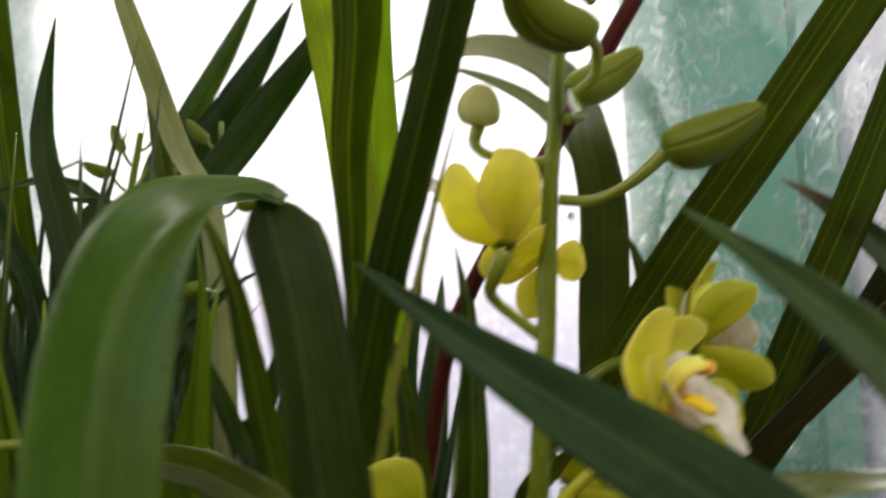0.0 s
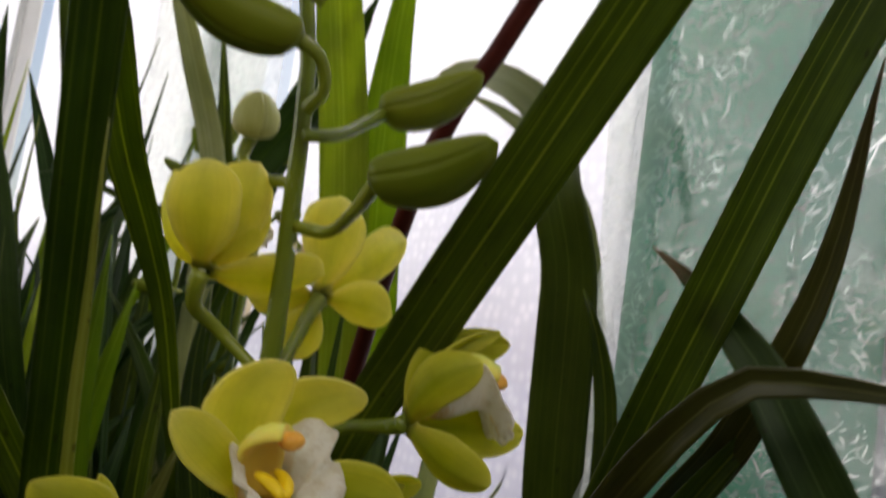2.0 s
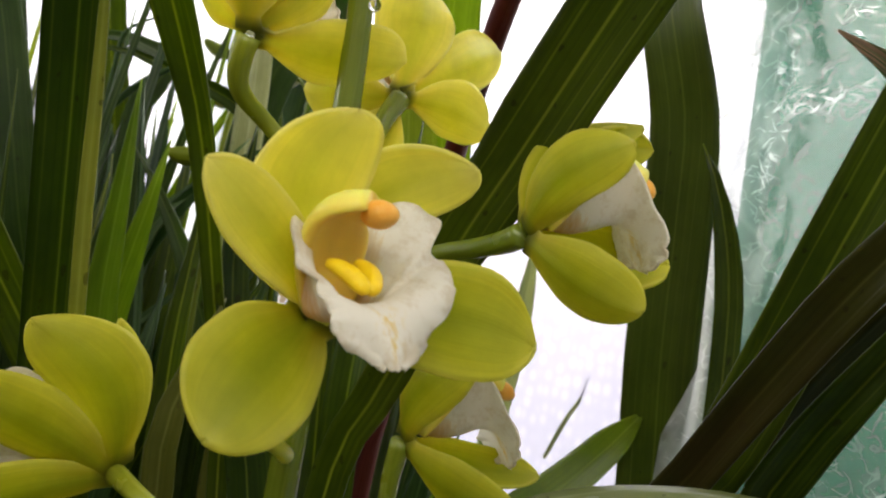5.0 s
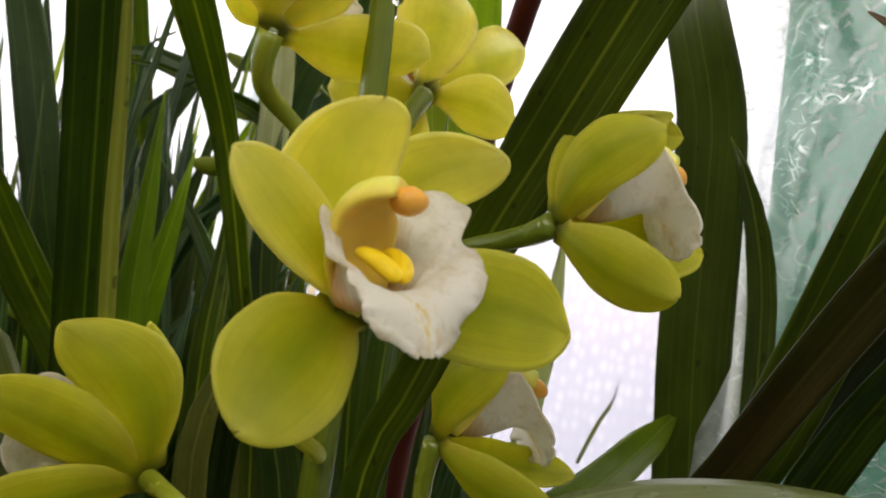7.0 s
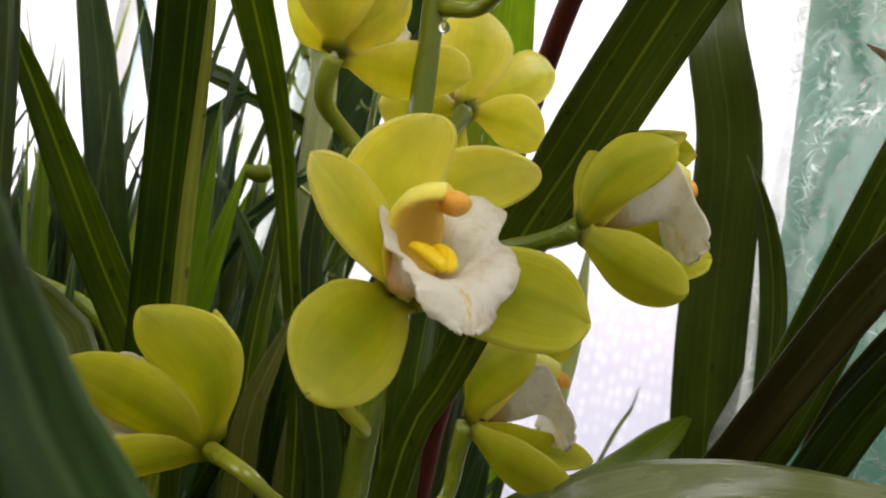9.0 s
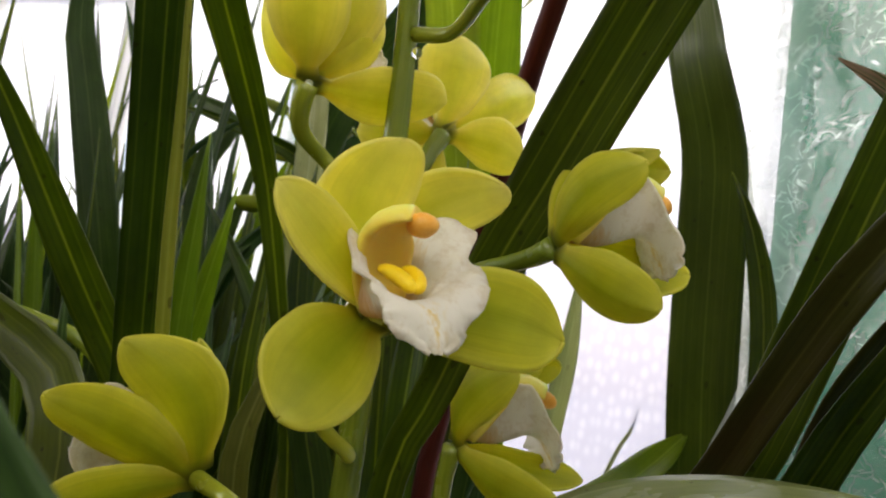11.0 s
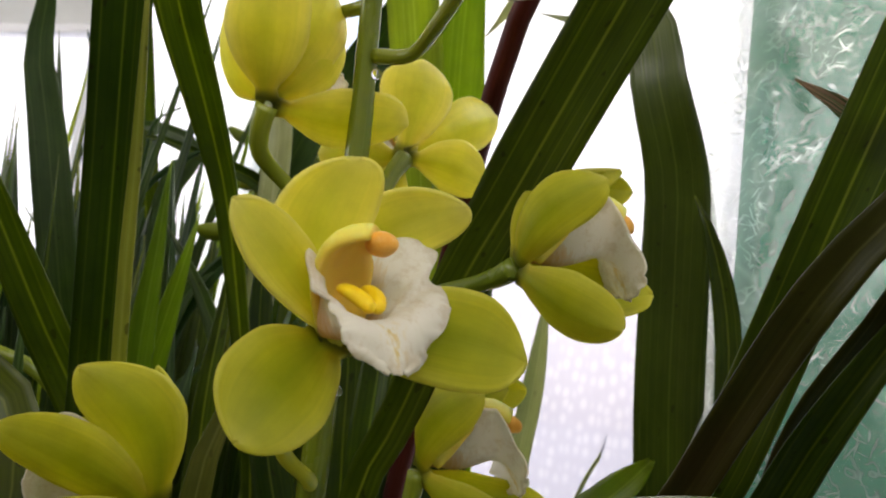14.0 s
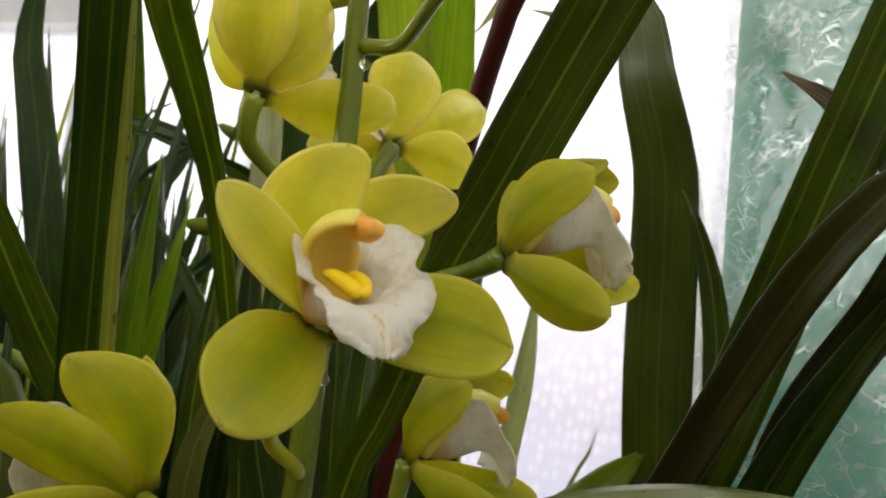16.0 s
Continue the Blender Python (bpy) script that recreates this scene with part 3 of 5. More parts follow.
def petal(flower, base, tip, width, front, mat, arch=0.1, cup=0.25, name="petal", sway=0.0, belly=0.56, point=0.3, taper=0.68, n=26, m=17):
    """Ovate petal from base to tip that shows its upper side towards front. belly: where it is widest; point: how sharp its end is; taper: how slim its foot is."""
    base, tip, front = (np.asarray(v, float) for v in (base, tip, front))
    ax = tip - base
    length = np.linalg.norm(ax)
    side = np.cross(ax, front)
    side /= np.linalg.norm(side)
    nor = np.cross(side, ax)
    nor /= np.linalg.norm(nor)
    s = 0.5 - 0.5 * np.cos(np.pi * np.linspace(0, 1, n))
    u = np.linspace(-1, 1, m)
    rng = np.random.default_rng(int(abs(tip[0] * 5557 + tip[2] * 9973) * 1e4) % 2**31)
    ph = rng.uniform(0, 6.28, 6)
    rise = np.sin(np.pi / 2 * np.clip(s / belly, 0, 1)) ** taper
    fall = np.maximum(1 - np.clip((s - belly) / (1 - belly), 0, 1) ** 2.4, 0) ** (0.5 + 0.5 * point)
    prof = np.maximum(np.where(s < belly, rise, fall), (0.46 if taper < 1 else 0.3) * (1 - s) ** 1.5)
    grid, uv = np.zeros((n, m, 3)), np.zeros((n, m, 2))
    for i in range(n):
        w = width / 2 * prof[i]
        for j in range(m):
            e = abs(u[j])
            rim = 1 + 0.012 * math.sin(9 * s[i] + ph[3] + 2 * u[j]) + 0.008 * math.sin(23 * s[i] + ph[4] - u[j])
            h = arch * length * 4 * s[i] * (1 - s[i]) + cup * w * (e**2 - 0.3)
            h += 0.03 * width * e**3 * math.sin(11 * s[i] + ph[0] + 2 * u[j]) + 0.018 * width * math.sin(5 * s[i] + ph[1] + 3 * u[j])
            h -= 0.045 * width * math.exp(-(u[j] / 0.13) ** 2) * s[i] * (1.2 - s[i])  # keel down the middle
            h += 0.012 * width * math.sin(9 * u[j] + ph[2]) * s[i] * (1 - s[i])
            grid[i, j] = base + ax * s[i] + side * (u[j] * w * rim + sway * length * 4 * s[i] * (1 - s[i])) + nor * h
            uv[i, j] = (u[j], s[i])
    return part(name, sheet(name, grid, mat, 0.0009, uv), flower)


def ease(x):
    x = np.clip(x, 0, 1)
    return x * x * (3 - 2 * x)


# the lip's half on its broad side, on its slim side, and for a lip whose halves match:
# place along the lip, reach from the middle to the rim, and degrees by which it stands up
BROAD = ((0, 0.0247, 69), (0.1, 0.0310, 63), (0.2, 0.0310, 56), (0.3, 0.0310, 48), (0.38, 0.0219, 39), (0.46, 0.0241, 30), (0.55, 0.0189, 21), (0.65, 0.0160, 8), (0.75, 0.0109, -2), (0.85, 0.0122, -28), (0.93, 0.0130, -30), (1, 0.0025, -18))
SLIM = ((0, 0.0113, 101), (0.1, 0.0238, 105), (0.2, 0.0166, 86), (0.3, 0.0137, 67), (0.4, 0.0091, 62), (0.5, 0.0101, 18), (0.6, 0.0099, 2), (0.7, 0.0104, 2), (0.8, 0.0099, -19), (0.9, 0.0055, -30), (1, 0.0025, 0))
MATCHED = ((0, 0.0120, 86), (0.1, 0.0165, 86), (0.2, 0.0192, 86), (0.32, 0.0205, 84), (0.44, 0.0192, 80), (0.52, 0.0150, 66), (0.58, 0.0122, 40), (0.66, 0.0130, 16), (0.76, 0.0135, 0), (0.86, 0.0120, -8), (0.94, 0.0082, 0), (1, 0.0030, 0))


def lip(flower, c, fwd, up, k=1.0, long=1.0, halves=(BROAD, SLIM), hold=0.32, roll=(12, 70)):
    """The lip: a trough with two standing side lobes, a notch, and a broad ruffled front lobe that bends down.
    hold: how far along it keeps its walls; roll: degrees by which their rims turn outwards."""
    right = np.cross(fwd, up)
    n, m = 90, 55
    s, u = np.linspace(0, 1, n), np.linspace(-1, 1, m)
    way, _ = spline([(0.0, 0.0, 0), (0.005, -0.0012, 0), (0.010, -0.0008, 0), (0.0140, 0.0002, 0), (0.0172, -0.0012, 0), (0.0192, -0.0042, 0), (0.0202, -0.0080, 0), (0.0201, -0.0112, 0)], n)
    d = np.gradient(way[:, :2], axis=0)
    d /= np.linalg.norm(d, axis=1, keepdims=True)
    v = np.linspace(0, 1, 41)
    reach, stand = [], []
    for half in halves:
        at, r, a = zip(*half)
        reach.append(np.convolve(np.pad(np.interp(s, at, r), 3, "edge"), (0.05, 0.12, 0.2, 0.26, 0.2, 0.12, 0.05), "valid"))
        stand.append(np.radians(np.convolve(np.pad(np.interp(s, at, a), 3, "edge"), (0.05, 0.12, 0.2, 0.26, 0.2, 0.12, 0.05), "valid")))
    grid, uv = np.zeros((n, m, 3)), np.zeros((n, m, 2))
    for i in range(n):
        front = ease((s[i] - hold) / 0.22)
        lobe = 1 - front
        sides = []
        for r, a, turn in zip(reach, stand, roll):
            ang = a[i] * ease(v / 0.34) - math.radians(turn * lobe + 24 * front) * ease((v - 0.55) / 0.45)
            sides.append([np.concatenate(([0], np.cumsum(f(ang[:-1]) * np.diff(v)))) * r[i] for f in (np.cos, np.sin)])
        nx, ny = -d[i, 1] * front + 0.10 * lobe, d[i, 0] * front + lobe
        for j in range(m):
            e = abs(u[j])
            w = 1 if u[j] > 0 else 0
            x, y = sides[w]
            fringe = max(e - 0.55, 0) / 0.45
            wav = math.sin(27 * s[i] + 3 * u[j] + 2 * w) + 0.6 * math.sin(52 * s[i] + 5 * u[j]) + 0.3 * math.sin(101 * s[i] + w)
            end = ease((s[i] - 0.80) / 0.20) * (1 - 0.6 * fringe) * (math.sin(6 * u[j] + 0.6) + 0.5 * math.sin(13 * u[j] + 2))
            lift = (0.00012 + 0.00046 * front) * fringe**1.5 * wav + 0.00030 * end
            lift += 0.00016 * math.sin(9 * u[j] + 7 * s[i]) * front + 0.00012 * math.sin(19 * s[i] + 5 * e)
            xx = np.interp(e, v, x) * (1 + 0.022 * fringe * math.sin(47 * s[i] + w)) * (1 if w else -1)
            h = np.interp(e, v, y) * (1 + 0.010 * fringe * math.sin(43 * s[i])) + lift
            f, g = way[i, 0] + nx * h + d[i, 0] * 0.0003 * end, way[i, 1] + ny * h + d[i, 1] * 0.0003 * end
            grid[i, j] = c + k * (fwd * f * long + up * g + right * xx)
            uv[i, j] = (u[j], s[i])
    part("lip", sheet("lip", grid, LIP, 0.0006, uv), flower, "ruffled white lip with yellow flecks")


def ring_mesh(name, pts, section, mat, up, n=18, k=20):
    """A body along a way: section(s, angle) gives its reach sideways and upwards; up keeps it level."""
    c, length = spline(pts, n)
    t = np.gradient(c, axis=0)
    t /= np.linalg.norm(t, axis=1, keepdims=True)
    vs, uvs, faces = [], [], []
    for i in range(n):
        side = np.cross(t[i], up)
        side /= np.linalg.norm(side)
        nor = np.cross(side, t[i])
        for j in range(k + 1):
            x, y = section(i / (n - 1), 2 * math.pi * j / k)
            vs.append(c[i] + side * x + nor * y)
            uvs.append((j / k, i / (n - 1)))
    q = k + 1
    for i in range(n - 1):
        for j in range(k):
            faces.append((i * q + j, i * q + j + 1, (i + 1) * q + j + 1, (i + 1) * q + j))
    faces += [tuple(range(q - 2, -1, -1)), tuple((n - 1) * q + j for j in range(k))]
    return finish(name, vs, faces, mat, uvs)


def column(fl, way, lf, lu, k):
    """The column: an arching hood, hollow on its underside, with the anther cap on its end."""
    def hood(s, a):
        w = k * (0.0044 + 0.0024 * math.sin(math.pi * min(s * 0.75 + 0.1, 1)))
        top, low = math.cos(a), -math.cos(a)
        y = 0.80 * w * top if top > 0 else 0.30 * w * top + 0.34 * w * max(low, 0) ** 0.5 * math.cos(math.pi / 2 * min(abs(math.sin(a)) * 1.15, 1)) * 1.6
        return w * math.sin(a), y * (1.0 - 0.15 * s)
    part("column", ring_mesh("column", [tuple(p) for p in way], hood, COLUMN, lu), fl, "arched waxy yellow column")
    end, back = np.asarray(way[-1], float), np.asarray(way[-2], float)
    ax = end - back
    ax = ax / np.linalg.norm(ax)
    rt = np.cross(ax, lu)
    rt /= np.linalg.norm(rt)

    def cap(s, a):
        r = k * 0.0031 * max(math.sin(math.pi * (0.06 + 0.90 * s)), 0.02) ** 0.55
        return 1.12 * r * math.sin(a), 0.86 * r * math.cos(a) * (1 - 0.12 * math.exp(-(math.sin(a) / 0.3) ** 2) * (1 if math.cos(a) > 0 else 0))
    a0 = end - ax * 0.0022 * k - lu * 0.0006 * k
    part("anther_cap", ring_mesh("anther_cap", [tuple(a0), tuple(a0 + ax * 0.003 * k - lu * 0.0001 * k), tuple(a0 + ax * 0.0062 * k - lu * 0.0010 * k)], cap, ANTHER, lu), fl, "orange anther cap")


def callus(fl, c, lf, lu, k, long):
    """Two bright ridges on the walls of the lip's throat that run together in front."""
    rt = np.cross(lf, lu)
    for sgn in (-1, 1):
        def ridge(s, a):
            r = k * (0.0006 + 0.0011 * math.sin(math.pi * (0.10 + 0.72 * s))) * math.sqrt(max(1 - max(s - 0.88, 0) ** 2 / 0.0158, 0.03))
            return 1.1 * r * math.sin(a), r * math.cos(a)
        way = [c + k * (lf * long * f + rt * (sgn * r - off) + lu * h) for f, r, off, h in ((0.0070, 0.0031, 0.0019, 0.0084), (0.0088, 0.0029, 0.0018, 0.0076), (0.0110, 0.0023, 0.0020, 0.0058), (0.0130, 0.0013, 0.0016, 0.0037), (0.0143, 0.0005, 0.0009, 0.0022))]
        part("callus", ring_mesh("callus", [tuple(q) for q in way], ridge, CALLUS, lu, 16, 14), fl, "bright yellow keel on the lip")


def flower(plant, c, stalk, petals, lip_at, lip_fwd, lip_up, lip_size=1.0, long=1.0, outer=False, column_way=None, outside=False, pale=False, green=STEM, label=""):
    """A bloom: stalk and ovary, three sepals, two petals, lip, column. petals: kind, tip, width, facing, arch, cup, sway, belly, point."""
    c = np.asarray(c, float)
    me = tube_mesh("flower", [*stalk, tuple(c)], (0.0023, 0.0020, 0.0021, 0.0023, 0.0026, 0.0030), green, 30, 14)
    fl = part("flower", me, plant, label)
    for i, (kind, tip, width, facing, arch, cup, sway, belly, point) in enumerate(petals):
        tip = np.asarray(tip, float)
        out = (tip - c) / np.linalg.norm(tip - c)
        # pale blooms take the lit copy throughout, outside ones the shaded copy
        petal(fl, c + 0.0015 * out, tip, width, facing, PETAL_LIT if pale or (i in (0, 1, 2) and not outside) else PETAL_SHADED, arch, cup, kind, sway, belly, point, 1.05 if pale else 0.68)
    lf = np.asarray(lip_fwd, float) / np.linalg.norm(lip_fwd)
    lu = np.asarray(lip_up, float)
    lu = lu - lf * (lu @ lf)
    lu /= np.linalg.norm(lu)
    at, k = np.asarray(lip_at, float), lip_size
    lip(fl, at, lf, lu, k, long, (MATCHED, MATCHED) if outer else (BROAD, SLIM), 0.55 if outer else 0.32, (12, 12) if outer else (12, 70))
    if column_way is None:
        column_way = [at + lu * 0.002 * k, at + lf * 0.006 * k * long + lu * 0.0085 * k, at + lf * 0.011 * k * long + lu * 0.0115 * k, at + lf * 0.0155 * k * long + lu * 0.011 * k]
    column(fl, column_way, lf, lu, k)
    callus(fl, at, lf, lu, k, long)
    return fl


def bud(plant, base, tip, r, stalk, label="", thick=1.0, mat=None):
    """Closed bud: a stalk with a plump pointed body, its sepals meeting in seams."""
    base, tip = np.asarray(base, float), np.asarray(tip, float)
    ax = tip - base
    length = np.linalg.norm(ax)
    ax = ax / length
    side = np.cross(ax, (0.2, -0.8, 0.5))
    side /= np.linalg.norm(side)
    nor = np.cross(ax, side)
    st = part("bud", tube_mesh("bud", [*stalk, tuple(base + ax * 0.002)], tuple(thick * v for v in (0.0022, 0.0019, 0.002, 0.0026)), STEM, 24, 10), plant, label)
    for q in range(3):
        n, m = 18, 9
        grid, uv = np.zeros((n, m, 3)), np.zeros((n, m, 2))
        for i in range(n):
            s = i / (n - 1)
            rr = r * max(math.sin(math.pi * min(s**0.85, 1.0)), 0) ** 0.5 + thick * (0.0022 * (1 - s) ** 3 if s < 1 else 0) + 0.0003
            bend = nor * (0.12 * length * math.sin(math.pi * s))
            for j in range(m):
                a = 2 * math.pi * q / 3 + (j / (m - 1) - 0.5) * 2.16
                v = abs(j / (m - 1) - 0.5) * 2
                r2 = rr * (1.0 - 0.006 * v**8)
                grid[i, j] = base + ax * length * s + bend + r2 * (side * math.cos(a) * 0.88 + nor * math.sin(a) * 1.05)
                uv[i, j] = ((j / (m - 1) - 0.5) * 2 * r, s * length)
        part("sepal", sheet("sepal", grid, mat or BUD, 0.0006, uv), st)
    return st


def box(name, lo, hi, mat, m=None, bevel=0.0):
    bm = bmesh.new()
    bmesh.ops.create_cube(bm, size=1.0)
    lo, hi = Vector(lo), Vector(hi)
    for v in bm.verts:
        v.co = Vector([(lo[i] + hi[i]) / 2 + v.co[i] * (hi[i] - lo[i]) for i in range(3)])
    if bevel:
        bmesh.ops.bevel(bm, geom=bm.edges[:], offset=bevel, segments=2, affect="EDGES")
    if m is not None:
        bmesh.ops.transform(bm, matrix=m, verts=bm.verts)
    me = bpy.data.meshes.new(name)
    bm.to_mesh(me)
    bm.free()
    me.materials.append(mat)
    return me


# ---- room ----
# window wall: its own axes are x along the wall, y outwards, z up; the origin is at the foot of the near mullion
WALL = Matrix.Translation((0.19, 0.715, 0.0)) @ Matrix.Rotation(radians(-45), 4, "Z")


def fixed(name, me, label, category):
    return tagged(new(name, me), label, category, kind="structure")


def slab(name, z0, z1, mat):
    """A slab with the room's outline, which ends at the slanting window wall."""
    plan = ((-3.0, -2.6), (2.24, -2.6), (2.24, -1.33), (-1.86, 2.77), (-3.0, 2.77))
    k = len(plan)
    vs = [(x, y, z) for z in (z0, z1) for x, y in plan]
    fs = [tuple(range(k - 1, -1, -1)), tuple(range(k, 2 * k))] + [(i, (i + 1) % k, k + (i + 1) % k, k + i) for i in range(k)]
    return finish(name, vs, fs, mat, None, False)


fixed("floor", slab("floor", -0.12, 0.0, SOIL), "dark bark and soil bed under the plants", "soil")
# unseen ceiling, walls and side opening, added around the plants for room light
fixed("ceiling", slab("ceiling", 2.4, 2.5, PLASTER), "plain white ceiling over the plants", "ceiling")
fixed("wall_south", box("wall_south", (-3.0, -2.7, 0.0), (2.34, -2.6, 2.4), PLASTER), "plain white plastered wall", "wall")
fixed("wall_east", box("wall_east", (2.24, -2.6, 0.0), (2.34, -1.3, 2.4), PLASTER), "plain white plastered wall", "wall")
fixed("wall_west_low", box("wall_west_low", (-3.1, -2.6, 0.0), (-3.0, 2.77, 0.5), PLASTER), "white wall under the assumed side opening", "wall")
fixed("wall_west_top", box("wall_west_top", (-3.1, -2.6, 2.1), (-3.0, 2.77, 2.4), PLASTER), "white wall over the assumed side opening", "wall")

fixed("wall_north_west_low", box("wall_north_west_low", (-3.1, 2.77, 0.0), (-1.8, 2.87, 0.4), PLASTER), "white wall under the far window", "wall")
fixed("wall_north_west_top", box("wall_north_west_top", (-3.1, 2.77, 1.75), (-1.8, 2.87, 2.4), PLASTER), "white wall over the far window", "wall")
far = tagged(new("window_2"), "far window with bubble film on its pane", "window", kind="structure")
far_pane = part("pane", finish("pane", [(-3.1, 2.84, 0.401), (-1.8, 2.84, 0.401), (-1.8, 2.84, 1.749), (-3.1, 2.84, 1.749)], [(0, 1, 2, 3)], PANE, [(-3.1, 0.4), (-1.8, 0.4), (-1.8, 1.75), (-3.1, 1.75)], False), far)
far_pane.visible_shadow = False
for x in (-3.09, -2.42, -1.84):
    part("mullion", box("mullion", (x, 2.78, 0.402), (x + 0.05, 2.835, 1.748), PLASTER, None, 0.004), far)

# the window wall is long: panes between green mullions, from a low sill to near the ceiling
MULLIONS = ((-2.62, -2.50), (-0.755, -0.67), (-0.008, 0.097), (0.86, 0.98), (1.72, 1.84), (2.5, 2.62))
LOW, HIGH = 0.34, 2.1
win = tagged(new("window_1"), "green painted window frame with bubble film over its panes", "window", kind="structure")
win.matrix_world = WALL
for a, b in MULLIONS:
    part("mullion", box("mullion", (a, 0.0, LOW), (b, 0.095 if a > -0.5 else 0.04, HIGH), FRAME_GREEN if a > -2 else PLASTER, None, 0.004), win)
for (a0, a), (b, b1) in zip(MULLIONS, MULLIONS[1:]):
    part("rail", box("rail", (a + 0.001, 0.01, LOW), (b - 0.001, 0.09, LOW + 0.07), FRAME_GREEN, None, 0.004), win)
    part("rail", box("rail", (a + 0.001, 0.01, HIGH - 0.06), (b - 0.001, 0.09, HIGH), FRAME_GREEN, None, 0.004), win)
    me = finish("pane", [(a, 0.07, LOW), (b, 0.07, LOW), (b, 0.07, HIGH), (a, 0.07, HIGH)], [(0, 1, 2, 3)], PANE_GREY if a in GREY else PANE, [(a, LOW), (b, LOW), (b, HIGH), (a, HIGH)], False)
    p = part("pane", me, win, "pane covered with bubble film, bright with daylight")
    p.visible_shadow = False
low = fixed("wall_north_low", box("wall_north_low", (-2.9, 0.0, 0.0), (2.9, 0.2, LOW - 0.001), PLASTER), "white wall under the window", "wall")
low.matrix_world = WALL
top = fixed("wall_north_top", box("wall_north_top", (-2.9, 0.0, HIGH + 0.001), (2.9, 0.2, 2.4), PLASTER), "white wall over the window", "wall")
top.matrix_world = WALL

# loose bubble film hung over the near mullions, crumpled
for start, end, off in ((-0.022, 0.36, 0.0), (-1.02, -0.50, 0.0), (-1.00, -0.53, 0.006), (-0.97, -0.52, 0.012)):
    fn, fm = 110, int((end - start) / 0.008)
    gx, gz = np.meshgrid(np.linspace(start, end, fm), np.linspace(0.36, 1.6, fn))
    gy = np.array([[-0.007 - off + 0.005 * noise.noise((x * 4, z * 3, 1.3 + 20 * off)) + 0.003 * noise.noise((x * 16, z * 13, 5.1)) for x, z in zip(r1, r2)] for r1, r2 in zip(gx, gz)])
    gx = gx + np.where(gx < (start + end) / 2, 1, 0.5) * 0.01 * np.array([[noise.noise((2.7 + 90 * off, z * 5, start)) for z in r2] for r2 in gz])
    fv = np.stack((gx, gy, gz), axis=2).reshape(-1, 3)
    ff = [(i * fm + j, i * fm + j + 1, (i + 1) * fm + j + 1, (i + 1) * fm + j) for i in range(fn - 1) for j in range(fm - 1)]
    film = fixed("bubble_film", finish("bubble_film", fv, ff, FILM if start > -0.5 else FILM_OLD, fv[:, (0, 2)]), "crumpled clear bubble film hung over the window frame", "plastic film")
    film.matrix_world = WALL
    film.visible_shadow = False

fixed("ground", box("ground", (-400, -400, -0.9), (400, 400, -0.8), GROUND_OUT), "pale ground outside the window", "ground")

# added fill lamps: one in the assumed side opening, one under the ceiling
daylight("side_fill_light", look((-2.95, 0.0, 1.3), (0.2, 0.2, 0.8)), 1.5, 3.6, SIDE_LIGHT)
daylight("rear_fill_light", look((0.5, -1.3, 2.34), (0.1, 0.5, 0.6)), 2.2, 1.2, REAR_LIGHT)


WATER, _nt, _ns, _links, _bs = nodes("water")
_bs.inputs["Transmission Weight"].default_value, _bs.inputs["Roughness"].default_value, _bs.inputs["IOR"].default_value = 1.0, 0.02, 1.33


def drop(parent, place, r):
    """A bead of water hanging from a stem."""
    x, y, z = place
    part("water_drop", tube_mesh("water_drop", [(x, y, z + r * 1.2), (x, y, z), (x, y, z - r * 1.1)], (0.1 * r, 0.75 * r, r, 0.85 * r, 0.1 * r), WATER, 12, 12), parent, "clear hanging bead of water")


# ---- plants ----
def plant(name_label, foot, n_bulbs=3):
    """An orchid's foot: the Empty that carries it, with a clump of ringed pseudobulbs."""
    ob = tagged(new("orchid_plant"), name_label, "orchid", "orchids by the window")
    rng = random.Random(foot[0] * 31 + foot[1] * 17)
    for _ in range(n_bulbs):
        a, d = rng.uniform(0, 6.28), rng.uniform(0.0, 0.03)
        x, y = foot[0] + d * math.cos(a), foot[1] + d * math.sin(a)
        h = rng.uniform(0.06, 0.08)
        part("pseudobulb", tube_mesh("pseudobulb", [(x, y, -0.005), (x, y, h * 0.5), (x, y, h)], (0.012, 0.021, 0.022, 0.016, 0.006), BULB, 14, 10), ob)
    return ob

main = plant("flowering orchid with yellow-green blooms and long strap leaves", (0.1, 0.56))
leaf(main, [(0.1000, 0.5600, 0.0000), (0.0850, 0.5700, 0.1200), (0.0660, 0.5780, 0.3600), (0.0788, 0.5611, 0.6365), (0.0927, 0.5483, 0.6618), (0.1125, 0.5286, 0.7007), (0.1251, 0.5194, 0.7212), (0.1408, 0.5061, 0.7467), (0.1558, 0.4929, 0.7699), (0.1935, 0.4615, 0.8300), (0.2310, 0.4300, 0.8900), (0.2750, 0.4000, 0.9600)], 0.0205, fold=12, base=0.75, twist=8, wide=((0, 0.62, 0.67, 0.72, 1), (0.55, 0.55, 0.66, 1, 1)))
leaf(main, [(0.0500, 0.5900, 0.0000), (0.0500, 0.5900, 0.1200), (0.0460, 0.5900, 0.3600), (0.0227, 0.6025, 0.6300), (0.0190, 0.5850, 0.6828), (0.0158, 0.5643, 0.7309), (0.0149, 0.5427, 0.7573), (0.0142, 0.5192, 0.7824), (0.0176, 0.4846, 0.8223), (0.0145, 0.4616, 0.8470), (0.0107, 0.4365, 0.8763)], 0.022, twist=10, fold=14, tip=0.05, wide=((0, 0.676, 0.736, 0.792, 0.829, 0.866, 0.958, 1), (0.4, 0.33, 0.32, 0.41, 0.58, 0.7, 0.95, 1.0)))
